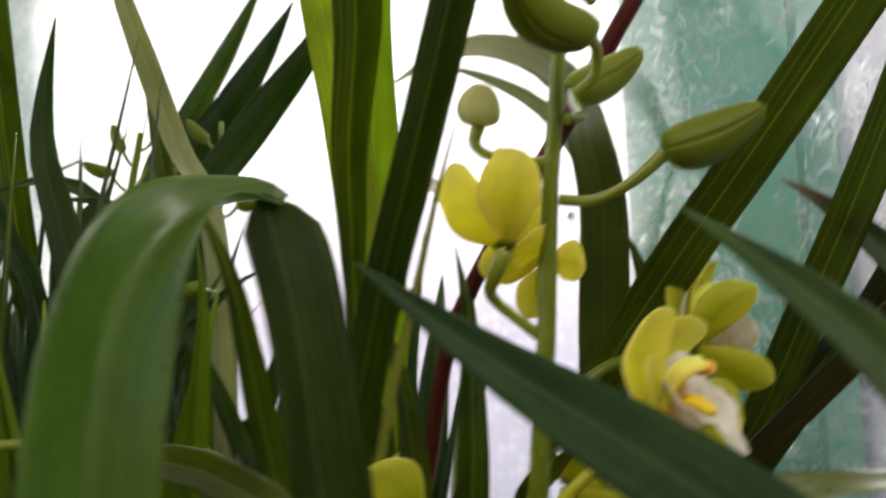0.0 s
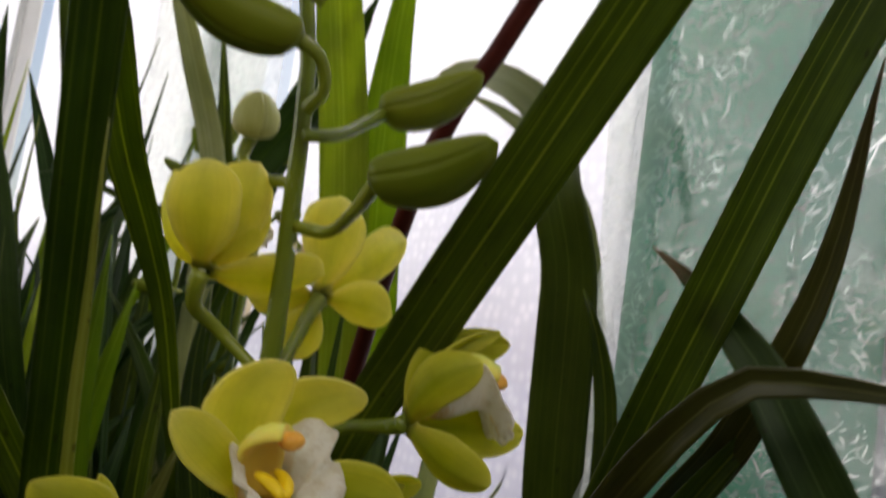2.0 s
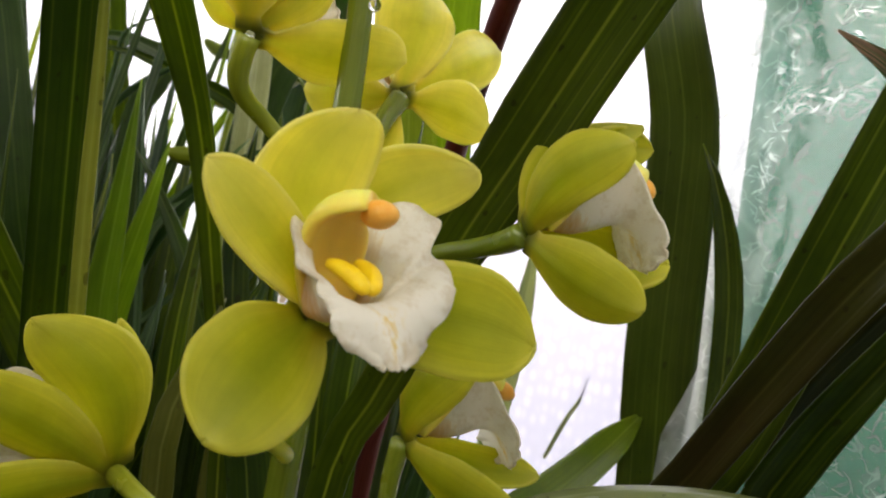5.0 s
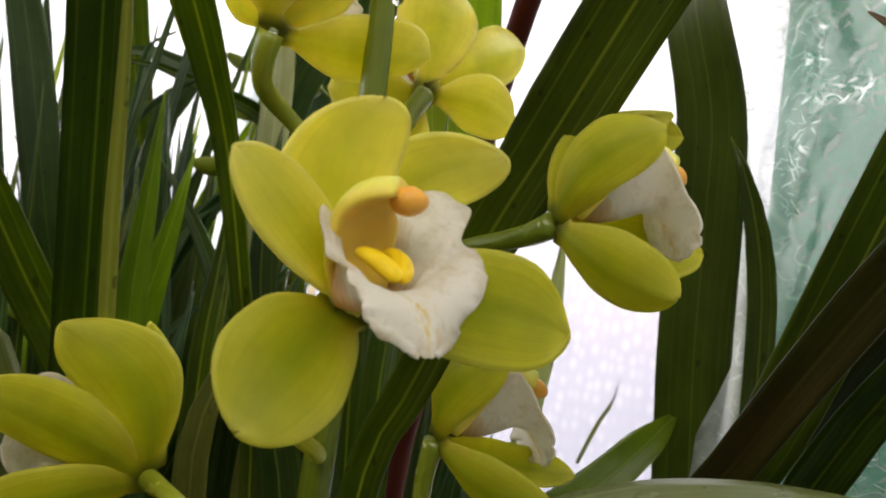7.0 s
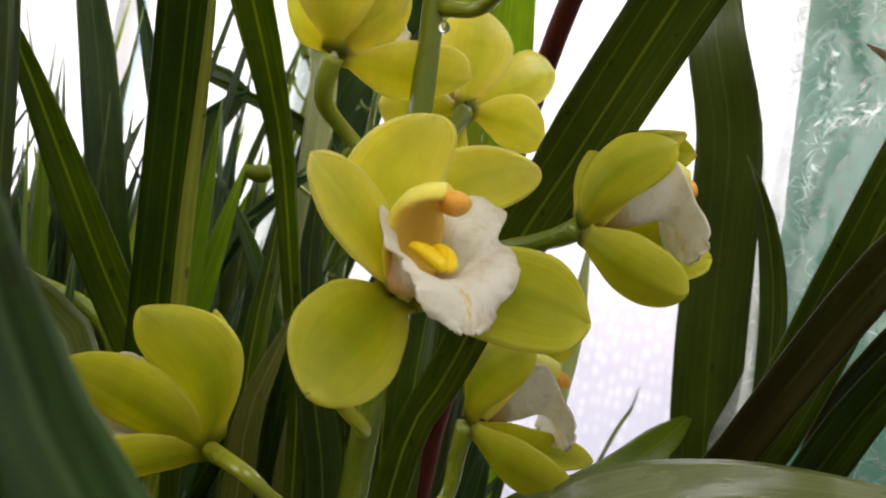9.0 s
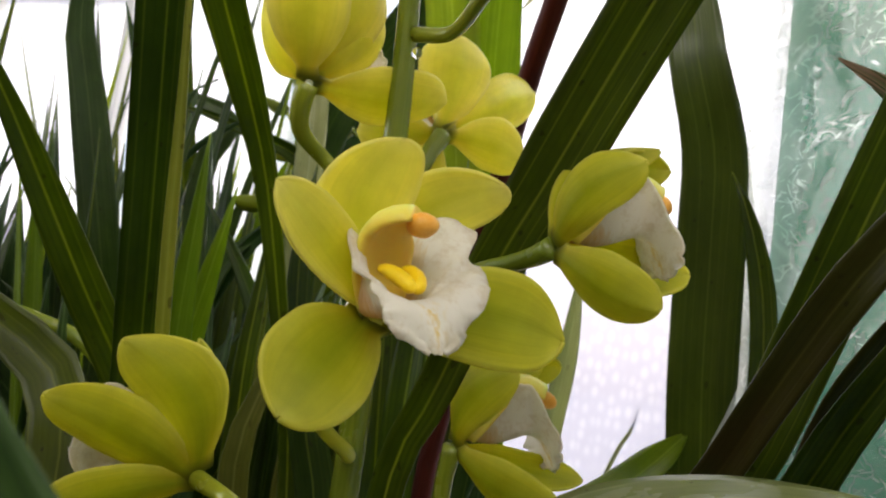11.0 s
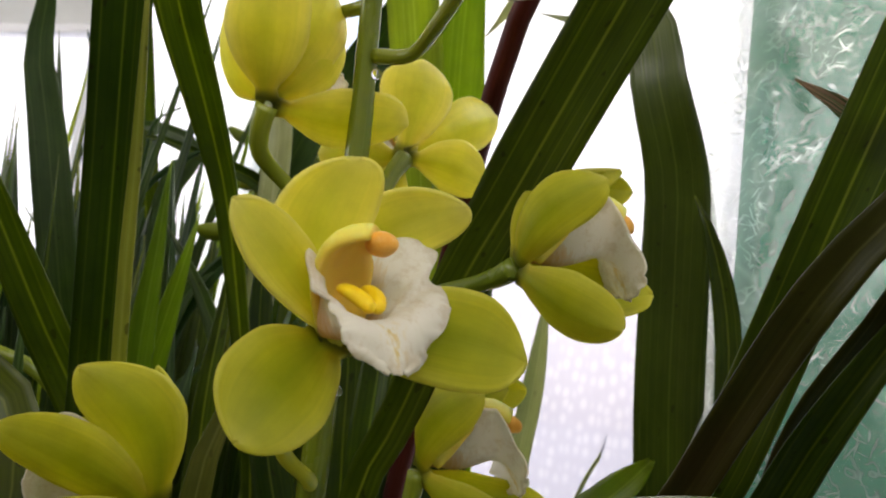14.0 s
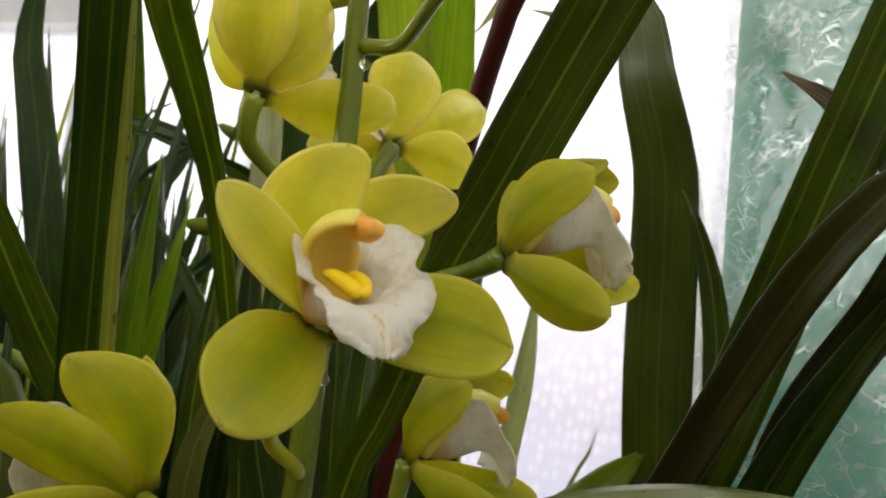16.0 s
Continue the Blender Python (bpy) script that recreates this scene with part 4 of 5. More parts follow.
leaf(main, [(0.1, 0.56, 0), (0.1, 0.56, 0.12), (0.0826, 0.5827, 0.3628), (0.0659, 0.6019, 0.6279), (0.0668, 0.5976, 0.6558), (0.0677, 0.5979, 0.6881), (0.0679, 0.5981, 0.7192), (0.0634, 0.602, 0.752)], 0.016, twist=30, mat=LEAF)
leaf(main, [(0.1, 0.56, 0), (0.1, 0.56, 0.12), (0.0733, 0.5792, 0.3542), (0.0399, 0.5966, 0.6128), (0.0317, 0.5944, 0.6435), (0.0242, 0.5923, 0.6751), (0.0183, 0.5957, 0.7087), (0.0177, 0.6005, 0.7427)], 0.016, twist=-20)
leaf(main, [(0.1, 0.56, 0), (0.1, 0.56, 0.12), (0.0725, 0.6031, 0.3485), (0.0445, 0.6409, 0.6089), (0.0439, 0.6342, 0.6487), (0.0395, 0.6369, 0.689), (0.0284, 0.6373, 0.7306)], 0.018, mat=LEAF)
leaf(main, [(0.1000, 0.5800, 0.0000), (0.0950, 0.5750, 0.1200), (0.0900, 0.5700, 0.3600), (0.1114, 0.5454, 0.6130), (0.1299, 0.5902, 0.6277), (0.1377, 0.6380, 0.6335), (0.1485, 0.6915, 0.6448), (0.1591, 0.7294, 0.6578)], 0.0155, mat=LEAF_YOUNG, twist=20, tip=0.05)
leaf(main, [(0.08, 0.72, 0), (0.08, 0.72, 0.12), (0.0616, 0.7615, 0.3712), (0.0401, 0.7852, 0.7055), (0.0361, 0.7629, 0.8094), (0.0385, 0.7436, 0.9037), (0.0508, 0.7176, 0.9875)], 0.034, mat=LEAF_YOUNG, tip=0.18, twist=10, blunt=1.3)
leaf(main, [(0.1, 0.72, 0), (0.1, 0.72, 0.12), (0.095, 0.745, 0.36), (0.0829, 0.7818, 0.6019), (0.0871, 0.7751, 0.6490), (0.0905, 0.7721, 0.6728), (0.0931, 0.7689, 0.6964), (0.0948, 0.7654, 0.7199), (0.0950, 0.7628, 0.7360)], 0.0128, mat=LEAF_WAN, tip=0.06, blunt=1.5)
part("flower_stem", tube_mesh("flower_stem", [(0.085, 0.56, 0), (0.0744, 0.5341, 0.6184), (0.079, 0.5254, 0.6415), (0.0808, 0.5193, 0.6696), (0.0835, 0.5142, 0.7053), (0.085, 0.5097, 0.7363), (0.0864, 0.5018, 0.7741), (0.0886, 0.4931, 0.8042), (0.0858, 0.4872, 0.8306), (0.0809, 0.4826, 0.8491), (0.074, 0.4816, 0.8737)], (0.0062, 0.006, 0.0055, 0.005, 0.0036, 0.002), STEM, 40, 12), main, "upright green flower stem with nodes")
part("stalk", tube_mesh("stalk", [(0.11, 0.62, 0), (0.0502, 0.6831, 0.6197), (0.0538, 0.6812, 0.6373), (0.0678, 0.6624, 0.7135), (0.1153, 0.5681, 0.8104), (0.1312, 0.5647, 0.838), (0.1557, 0.55, 0.8766), (0.1794, 0.5435, 0.9), (0.2052, 0.5383, 0.9187), (0.2368, 0.5394, 0.9361)], (0.006, 0.005, 0.0045, 0.0042, 0.0036), RED_STEM, 44, 12), main, "dark red curved flower stalk")
flower(main, (0.1054, 0.4612, 0.6802), [(0.0783, 0.525, 0.643), (0.0815, 0.5149, 0.6454), (0.0818, 0.4956, 0.6536), (0.0929, 0.4796, 0.6678), (0.1022, 0.4661, 0.6767)], [
    ("sepal", (0.1088, 0.4557, 0.7173), 0.0213, (0.56, -0.82, -0.12), -0.09, 0.22, -0.17, 0.64, 0.03),
    ("petal", (0.0938, 0.4319, 0.7019), 0.0134, (0.75, -0.66, 0.03), 0.03, 0.15, 0.02, 0.6, 0.35),
    ("petal", (0.1282, 0.4726, 0.7118), 0.0171, (0.47, -0.86, -0.18), -0.16, 0.12, -0.19, 0.68, 0.12),
    ("sepal", (0.0983, 0.4388, 0.6571), 0.0235, (0.49, -0.87, 0.08), 0.05, 0.12, 0.05, 0.55, 0.1),
    ("sepal", (0.1427, 0.4825, 0.68), 0.0223, (0.36, -0.93, 0), 0.05, 0.12, -0.07, 0.62, 0.35)],
    lip_at=(0.1074, 0.4546, 0.6793), lip_fwd=(0.819, -0.525, 0.232), lip_up=(-0.224, -0.017, 0.974), lip_size=1.0, column_way=[(0.109, 0.4556, 0.6821), (0.1094, 0.4528, 0.6902), (0.1118, 0.4502, 0.6969), (0.1169, 0.4499, 0.6988)], green=PEDICEL, label="open yellow-green bloom with ruffled white lip")
flower(main, (0.1337, 0.5027, 0.7039), [(0.0859, 0.5187, 0.6825), (0.1083, 0.5215, 0.6977), (0.1217, 0.5144, 0.7008), (0.1302, 0.5061, 0.7025)], [
    ("sepal", (0.1548, 0.5242, 0.7355), 0.0123, (0.05, 0.99, -0.11), 0.03, 0.3, 0.22, 0.66, 0.5),
    ("petal", (0.1555, 0.493, 0.7246), 0.0148, (0.16, 0.99, -0.01), -0.13, 0.4, 0.11, 0.6, 0.4),
    ("petal", (0.1572, 0.5335, 0.7324), 0.0141, (0.73, -0.52, -0.44), -0.12, 0.4, -0.12, 0.65, 0.4),
    ("sepal", (0.1615, 0.4971, 0.6906), 0.0157, (0.03, 0.87, 0.49), -0.1, 0.4, -0.01, 0.62, 0.35),
    ("sepal", (0.1646, 0.5372, 0.7048), 0.0200, (0.5, -0.69, 0.51), -0.1, 0.4, -0.03, 0.55, 0.35)],
    lip_at=(0.1352, 0.507, 0.7063), lip_fwd=(0.785, 0.58, 0.219), lip_up=(-0.008, -0.221, 0.975), lip_size=1.02, long=1.38, outer=True, column_way=[(0.1359, 0.5082, 0.7065), (0.1428, 0.5126, 0.7178), (0.1497, 0.517, 0.723), (0.1557, 0.5201, 0.7213)], outside=True, label="half-open yellow-green bloom seen from its side")
flower(main, (0.099, 0.5566, 0.648), [(0.0765, 0.531, 0.595), (0.0949, 0.5607, 0.6241), (0.0972, 0.5586, 0.6388)], [
    ("sepal", (0.1184, 0.5806, 0.6762), 0.0134, (0.13, 0.97, -0.22), 0.03, 0.3, 0.20, 0.66, 0.5),
    ("petal", (0.1186, 0.5458, 0.6733), 0.0177, (0.23, 0.97, -0.11), -0.13, 0.4, 0.13, 0.6, 0.4),
    ("petal", (0.1226, 0.5897, 0.6769), 0.0153, (0.72, -0.61, -0.33), -0.12, 0.4, -0.10, 0.7, 0.3),
    ("sepal", (0.135, 0.5511, 0.6343), 0.0155, (0.06, 0.92, 0.4), -0.1, 0.4, -0.02, 0.62, 0.35),
    ("sepal", (0.1348, 0.5857, 0.6416), 0.0131, (0.42, -0.66, 0.62), -0.1, 0.4, -0.02, 0.6, 0.35)],
    lip_at=(0.1015, 0.5612, 0.6501), lip_fwd=(0.812, 0.551, 0.191), lip_up=(-0.085, -0.11, 0.99), lip_size=1.06, long=1.3, outer=True, column_way=[(0.1016, 0.5613, 0.6501), (0.108, 0.5664, 0.661), (0.1148, 0.5698, 0.6679), (0.1215, 0.5724, 0.6665)], outside=True, label="half-open yellow-green bloom low on the stem")
flower(main, (0.0315, 0.5259, 0.6292), [(0.0702, 0.5316, 0.6135), (0.0613, 0.5112, 0.6221), (0.0572, 0.5021, 0.6286)], [
    ("sepal", (0.0161, 0.5008, 0.6671), 0.0239, (-0.68, 0.7, 0.22), -0.06, 0.3, -0.19, 0.62, 0.5),
    ("sepal", (0.0005, 0.4913, 0.6495), 0.0199, (-0.6, 0.66, 0.45), -0.05, 0.3, -0.07, 0.6, 0.3),
    ("sepal", (-0.0053, 0.4992, 0.6139), 0.0176, (-0.5, 0.67, 0.56), -0.05, 0.3, -0.09, 0.55, 0.35),
    ("petal", (0.0277, 0.5209, 0.6698), 0.0129, (-0.97, 0.25, 0.03), 0.05, 0.3, -0.16, 0.55, 0.5),
    ("petal", (0.0021, 0.5231, 0.6519), 0.0115, (-0.76, 0.62, 0.2), -0.05, 0.3, 0.00, 0.6, 0.3)],
    lip_at=(0.0199, 0.5221, 0.631), lip_fwd=(-0.988, 0.061, -0.145), lip_up=(-0.098, 0.208, 0.973), lip_size=1.0, outside=True, label="yellow-green bloom turned away, seen from behind")
flower(main, (0.0658, 0.4911, 0.7399), [(0.0817, 0.515, 0.7101), (0.0643, 0.5102, 0.7243), (0.062, 0.498, 0.7296), (0.0642, 0.4923, 0.7358)], [
    ("sepal", (0.0684, 0.4786, 0.7723), 0.0227, (-0.16, 0.9, 0.41), -0.1, 0.4, 0.02, 0.58, 0.15),
    ("petal", (0.0487, 0.4947, 0.7704), 0.0191, (0.58, 0.74, 0.34), -0.12, 0.4, 0.11, 0.55, 0.3),
    ("petal", (0.0744, 0.5055, 0.7696), 0.0153, (-0.59, 0.74, 0.32), -0.1, 0.4, -0.08, 0.6, 0.2),
    ("sepal", (0.092, 0.5269, 0.7475), 0.0185, (-0.18, 0.79, 0.59), -0.05, 0.3, -0.01, 0.55, 0.1),
    ("sepal", (0.072, 0.5047, 0.7781), 0.0213, (-0.49, 0.84, 0.26), -0.1, 0.4, 0.00, 0.6, 0.3)],
    lip_at=(0.0599, 0.5184, 0.7554), lip_fwd=(0.281, 0.854, 0.438), lip_up=(-0.21, -0.435, 0.875), lip_size=0.75, pale=True, label="yellow-green bloom turned upwards, seen from below")
flower(main, (0.0897, 0.5347, 0.7392), [(0.0834, 0.5181, 0.7076), (0.0868, 0.5281, 0.7268), (0.0884, 0.5315, 0.7346)], [
    ("sepal", (0.0821, 0.5601, 0.7795), 0.0239, (-0.39, 0.89, 0.25), -0.05, 0.3, -0.01, 0.68, 0.0),
    ("petal", (0.1022, 0.5888, 0.7707), 0.0184, (-0.58, 0.79, 0.22), -0.05, 0.3, 0.02, 0.62, 0.2),
    ("petal", (0.0632, 0.5328, 0.7387), 0.0170, (-0.09, 0.96, 0.28), -0.05, 0.3, 0.00, 0.6, 0.3),
    ("sepal", (0.1103, 0.5541, 0.7368), 0.0164, (-0.39, 0.89, 0.25), -0.05, 0.3, 0.10, 0.58, 0.2),
    ("sepal", (0.0809, 0.5342, 0.7176), 0.0160, (-0.29, 0.92, 0.26), -0.05, 0.3, 0.00, 0.58, 0.2)],
    lip_at=(0.0831, 0.5542, 0.7477), lip_fwd=(-0.195, 0.911, 0.365), lip_up=(-0.012, -0.374, 0.927), lip_size=0.65, pale=True, label="yellow-green bloom facing the window, seen from behind")
bud(main, (0.1194, 0.4777, 0.7706), (0.1545, 0.4729, 0.7844), 0.0086, [(0.0890, 0.5039, 0.7589), (0.1004, 0.4996, 0.7577), (0.1114, 0.4878, 0.7623)], "plump green bud on a curved stalk")
bud(main, (0.1022, 0.5316, 0.8057), (0.1349, 0.5367, 0.8241), 0.008, [(0.0906, 0.4924, 0.7859), (0.0975, 0.4991, 0.7882), (0.1005, 0.5182, 0.7975)], "plump green bud on a curved stalk")
bud(main, (0.0938, 0.4694, 0.8084), (0.0620, 0.4468, 0.8196), 0.0078, [(0.0923, 0.4871, 0.7929), (0.0984, 0.4827, 0.7985), (0.0979, 0.4769, 0.8060)], "plump green bud with a dark tip")
bud(main, (0.0748, 0.4650, 0.8363), (0.0542, 0.4406, 0.8404), 0.0078, [(0.0969, 0.4754, 0.8226), (0.0918, 0.4721, 0.8252), (0.0817, 0.4730, 0.8323)], "plump green bud near the top of the stem")
bud(main, (0.0918, 0.4731, 0.8492), (0.0699, 0.4606, 0.8544), 0.0078, [(0.0970, 0.4750, 0.8248), (0.1004, 0.4754, 0.8351), (0.0975, 0.4777, 0.8460)], "plump green bud on a curled stalk")
bud(main, (0.0631, 0.5166, 0.7893), (0.0641, 0.5136, 0.8046), 0.008, [(0.0874, 0.5009, 0.7723), (0.0714, 0.5104, 0.7747), (0.0611, 0.5158, 0.7818)], "small pale bud beginning to open", mat=PALE_BUD)
right = plant("orchid with broad strap leaves by the window mullion", (0.17, 0.66))
leaf(right, [(0.17, 0.66, 0), (0.17, 0.66, 0.12), (0.1702, 0.7005, 0.3342), (0.1672, 0.7303, 0.6081), (0.1631, 0.7169, 0.6829), (0.1618, 0.7012, 0.7445), (0.16, 0.6896, 0.7801), (0.1505, 0.675, 0.815), (0.142, 0.683, 0.85), (0.122, 0.686, 0.868), (0.089, 0.706, 0.88), (0.047, 0.76, 0.872)], 0.031, fold=8, base=0.8, tip=0.3, mat=LEAF_LIT_END)
leaf(right, [(0.1700, 0.6600, 0.0000), (0.1750, 0.6700, 0.1200), (0.1830, 0.6750, 0.3600), (0.1886, 0.6960, 0.6402), (0.1879, 0.6949, 0.6888), (0.1866, 0.6931, 0.7099), (0.1834, 0.6901, 0.7285), (0.1787, 0.6868, 0.7458), (0.1735, 0.6850, 0.7598), (0.1686, 0.6840, 0.7692)], 0.0118, tip=0.06)
leaf(right, [(0.1500, 0.5800, 0.0000), (0.1520, 0.5800, 0.1200), (0.1550, 0.5850, 0.3600), (0.1695, 0.5747, 0.6357), (0.1790, 0.5582, 0.6558), (0.1919, 0.5293, 0.6813), (0.2046, 0.5060, 0.7037), (0.2157, 0.4973, 0.7185), (0.2270, 0.4960, 0.7290), (0.2500, 0.5000, 0.7320), (0.2900, 0.5200, 0.7290), (0.3350, 0.5400, 0.7090)], 0.0125, mat=LEAF_BROWN, fold=25, wide=((0, 0.82, 0.92, 1), (1, 1, 0.5, 0.35)))
leaf(right, [(0.1700, 0.6400, 0.0000), (0.1680, 0.6400, 0.1200), (0.1620, 0.6300, 0.3600), (0.1726, 0.6414, 0.6217), (0.1870, 0.5820, 0.6600), (0.2062, 0.5535, 0.7174), (0.2237, 0.5339, 0.7674), (0.2417, 0.5197, 0.8177), (0.2728, 0.5100, 0.8933), (0.3050, 0.5000, 0.9700)], 0.0195, fold=22, base=0.8)
leaf(right, [(0.19, 0.56, 0), (0.19, 0.56, 0.12), (0.1875, 0.6248, 0.3588), (0.2068, 0.6297, 0.6498), (0.234, 0.555, 0.715), (0.252, 0.537, 0.765), (0.261, 0.519, 0.834)], 0.018, mat=LEAF_BROWN, fold=20, tip=0.2)
leaf(right, [(0.12, 0.5, 0), (0.12, 0.5, 0.12), (0.112, 0.5329, 0.3555), (0.1173, 0.5522, 0.6078), (0.1338, 0.5351, 0.6289), (0.1536, 0.5293, 0.6404), (0.1775, 0.5194, 0.6486), (0.2039, 0.5101, 0.6514), (0.2222, 0.5042, 0.6506), (0.244, 0.5095, 0.6448)], 0.024, over=0.7, fold=8, mat=LEAF_SHEEN, step=0.006)
left = plant("orchid with tall upright strap leaves", (-0.03, 0.56))
leaf(left, [(-0.0300, 0.5600, 0.0000), (-0.0300, 0.5600, 0.1200), (-0.0150, 0.5520, 0.3700), (0.0056, 0.5258, 0.6467), (0.0118, 0.5133, 0.6750), (0.0227, 0.4897, 0.7278), (0.0313, 0.4719, 0.7606), (0.0440, 0.4460, 0.8100), (0.0625, 0.4080, 0.8800), (0.0800, 0.3850, 0.9400)], 0.0165, fold=20, twist=12, base=0.7)
leaf(left, [(-0.1, 0.66, 0), (-0.1, 0.66, 0.12), (-0.1086, 0.677, 0.3646), (-0.1128, 0.6718, 0.6503), (-0.1072, 0.6439, 0.7015), (-0.1189, 0.6281, 0.7771), (-0.1241, 0.6221, 0.8047), (-0.1225, 0.6188, 0.828), (-0.1133, 0.6053, 0.8622)], 0.018, fold=20, mat=LEAF_BACK)
leaf(left, [(-0.03, 0.56, 0), (-0.03, 0.56, 0.12), (-0.0154, 0.5642, 0.3636), (-0.0071, 0.559, 0.628), (-0.0149, 0.5472, 0.654), (-0.0192, 0.5258, 0.6801), (-0.0224, 0.5048, 0.7062), (-0.0258, 0.4836, 0.7324), (-0.0349, 0.4661, 0.7584)], 0.0145, fold=14)
leaf(left, [(-0.05, 0.62, 0), (-0.05, 0.62, 0.12), (-0.045, 0.61, 0.36), (-0.0633, 0.6579, 0.6063), (-0.0595, 0.6428, 0.6708), (-0.0569, 0.6386, 0.7005), (-0.0545, 0.6355, 0.7229), (-0.0554, 0.6366, 0.7460), (-0.0568, 0.6388, 0.7622)], 0.0172, mat=LEAF_YOUNG, tip=0.13, blunt=1.5, fold=26)
leaf(left, [(0, 0.6, 0), (0, 0.6, 0.12), (-0.003, 0.595, 0.36), (-0.0195, 0.6406, 0.6300), (-0.0172, 0.6349, 0.6676), (-0.0140, 0.6327, 0.6866), (-0.0121, 0.6314, 0.6973), (-0.0109, 0.6308, 0.7033)], 0.0105, mat=LEAF_BRIGHT, tip=0.05, fold=24)
leaf(left, [(-0.06, 0.68, 0), (-0.06, 0.68, 0.12), (-0.05, 0.68, 0.40), (-0.1045, 0.7197, 0.6366), (-0.0961, 0.7154, 0.6770), (-0.0825, 0.7146, 0.7058), (-0.0644, 0.7159, 0.7305), (-0.0457, 0.7186, 0.7474), (-0.0292, 0.7222, 0.7553)], 0.0105, mat=LEAF_DARK, tip=0.1)
leaf(left, [(0.03, 0.68, 0), (0.03, 0.68, 0.12), (0.02, 0.68, 0.40), (-0.0411, 0.7172, 0.6388), (-0.0521, 0.7076, 0.6765), (-0.0662, 0.6977, 0.7097), (-0.0775, 0.6910, 0.7293), (-0.0855, 0.6865, 0.7417)], 0.0125, mat=LEAF_BACK, tip=0.1)
part("flower_stem", tube_mesh("flower_stem", [(-0.1571, 0.6134, 0.6720), (-0.1270, 0.6172, 0.6716), (-0.1090, 0.6179, 0.6681), (-0.0971, 0.6221, 0.6641), (-0.0859, 0.6271, 0.6548), (-0.0823, 0.6431, 0.6288)], (0.0022, 0.0030, 0.0032, 0.0030), STEM, 30, 12), left, "arching green flower stalk")
leaf(left, [(0, 0.62, 0), (0, 0.62, 0.12), (0.0007, 0.6386, 0.3403), (-0.0003, 0.655, 0.5793), (-0.0023, 0.6524, 0.6026), (-0.004, 0.6494, 0.6308)], 0.012, mat=LEAF_YELLOW, tip=0.05)
leaf(left, [(-0.08, 0.78, 0), (-0.08, 0.78, 0.12), (-0.0625, 0.7521, 0.4341), (-0.0641, 0.7521, 0.7891), (-0.088, 0.7871, 0.8401), (-0.1069, 0.7766, 0.8976), (-0.1211, 0.7654, 0.9426), (-0.1367, 0.7602, 0.9895)], 0.017, mat=LEAF_PALE)
back = plant("orchid with dark leaves close to the window", (-0.1, 0.86))
leaf(back, [(-0.1, 0.86, 0), (-0.1, 0.86, 0.12), (-0.1264, 0.9074, 0.4696), (-0.1301, 0.9408, 0.8504), (-0.1017, 0.9231, 0.8892), (-0.0684, 0.8943, 0.9328), (-0.0335, 0.8736, 0.9906)], 0.02, mat=LEAF_BACK, tip=0.12)
leaf(back, [(-0.1, 0.86, 0), (-0.1, 0.86, 0.12), (-0.1103, 0.8857, 0.4712), (-0.0958, 0.8974, 0.8516), (-0.0649, 0.8799, 0.8883), (-0.0348, 0.862, 0.928), (-0.0137, 0.8461, 0.9583)], 0.026, mat=LEAF_BACK, tip=0.1)
leaf(back, [(-0.1, 0.86, 0), (-0.1, 0.86, 0.12), (-0.1, 0.8267, 0.4416), (-0.074, 0.7892, 0.8022), (-0.0416, 0.7839, 0.8511), (0.0002, 0.7596, 0.8983), (0.0265, 0.7356, 0.9334)], 0.026, mat=LEAF_BACK)
leaf(back, [(-0.1, 0.86, 0), (-0.1, 0.86, 0.12), (-0.1324, 0.8232, 0.4395), (-0.1527, 0.7865, 0.7802), (-0.1375, 0.7868, 0.8065), (-0.1657, 0.7764, 0.8188), (-0.1958, 0.7689, 0.8099)], 0.016, mat=LEAF_BACK)
near = plant("orchid with arching leaves in front", (-0.14, 0.5))
# one bent leaf in two pieces: shaded limb in darker green, lit limb brighter
leaf(near, [(-0.06, 0.43, 0), (-0.06, 0.43, 0.12), (-0.027, 0.4381, 0.3753), (0.004, 0.443, 0.6552), (0.0015, 0.4391, 0.686), (-0.0024, 0.4374, 0.717), (-0.0063, 0.4372, 0.736), (-0.0098, 0.4382, 0.7465), (-0.0116, 0.4386, 0.7517), (-0.0124, 0.4385, 0.7533)], 0.031, fold=20, tip=0.015, step=0.006, m=11)
leaf(near, [(-0.0066, 0.4393, 0.7508), (-0.0113, 0.4395, 0.7529), (-0.0194, 0.4381, 0.7536), (-0.0304, 0.4336, 0.7503), (-0.0417, 0.4291, 0.7394), (-0.0497, 0.4262, 0.7215), (-0.0543, 0.4247, 0.6985), (-0.0572, 0.4254, 0.6734), (-0.059, 0.4266, 0.6432), (-0.0602, 0.4293, 0.6093)], 0.042, fold=30, tip=0.05, base=0.5, mat=LEAF_GLOSSY, face=(0.03, 0.18, 0.72), over=0.75, step=0.004, m=13, wide=((0, 0.05, 0.12, 0.3, 1), (0.35, 0.7, 0.9, 1, 1)))
leaf(near, [(-0.06, 0.46, 0), (-0.06, 0.46, 0.12), (-0.0284, 0.4875, 0.3756), (-0.0116, 0.5143, 0.6453), (-0.0299, 0.5133, 0.6629), (-0.0496, 0.5033, 0.6731), (-0.0728, 0.5054, 0.6709), (-0.0997, 0.5093, 0.6575)], 0.02, mat=LEAF_MID)
front = plant("orchid with dark pointed leaves in front", (0.26, 0.08))
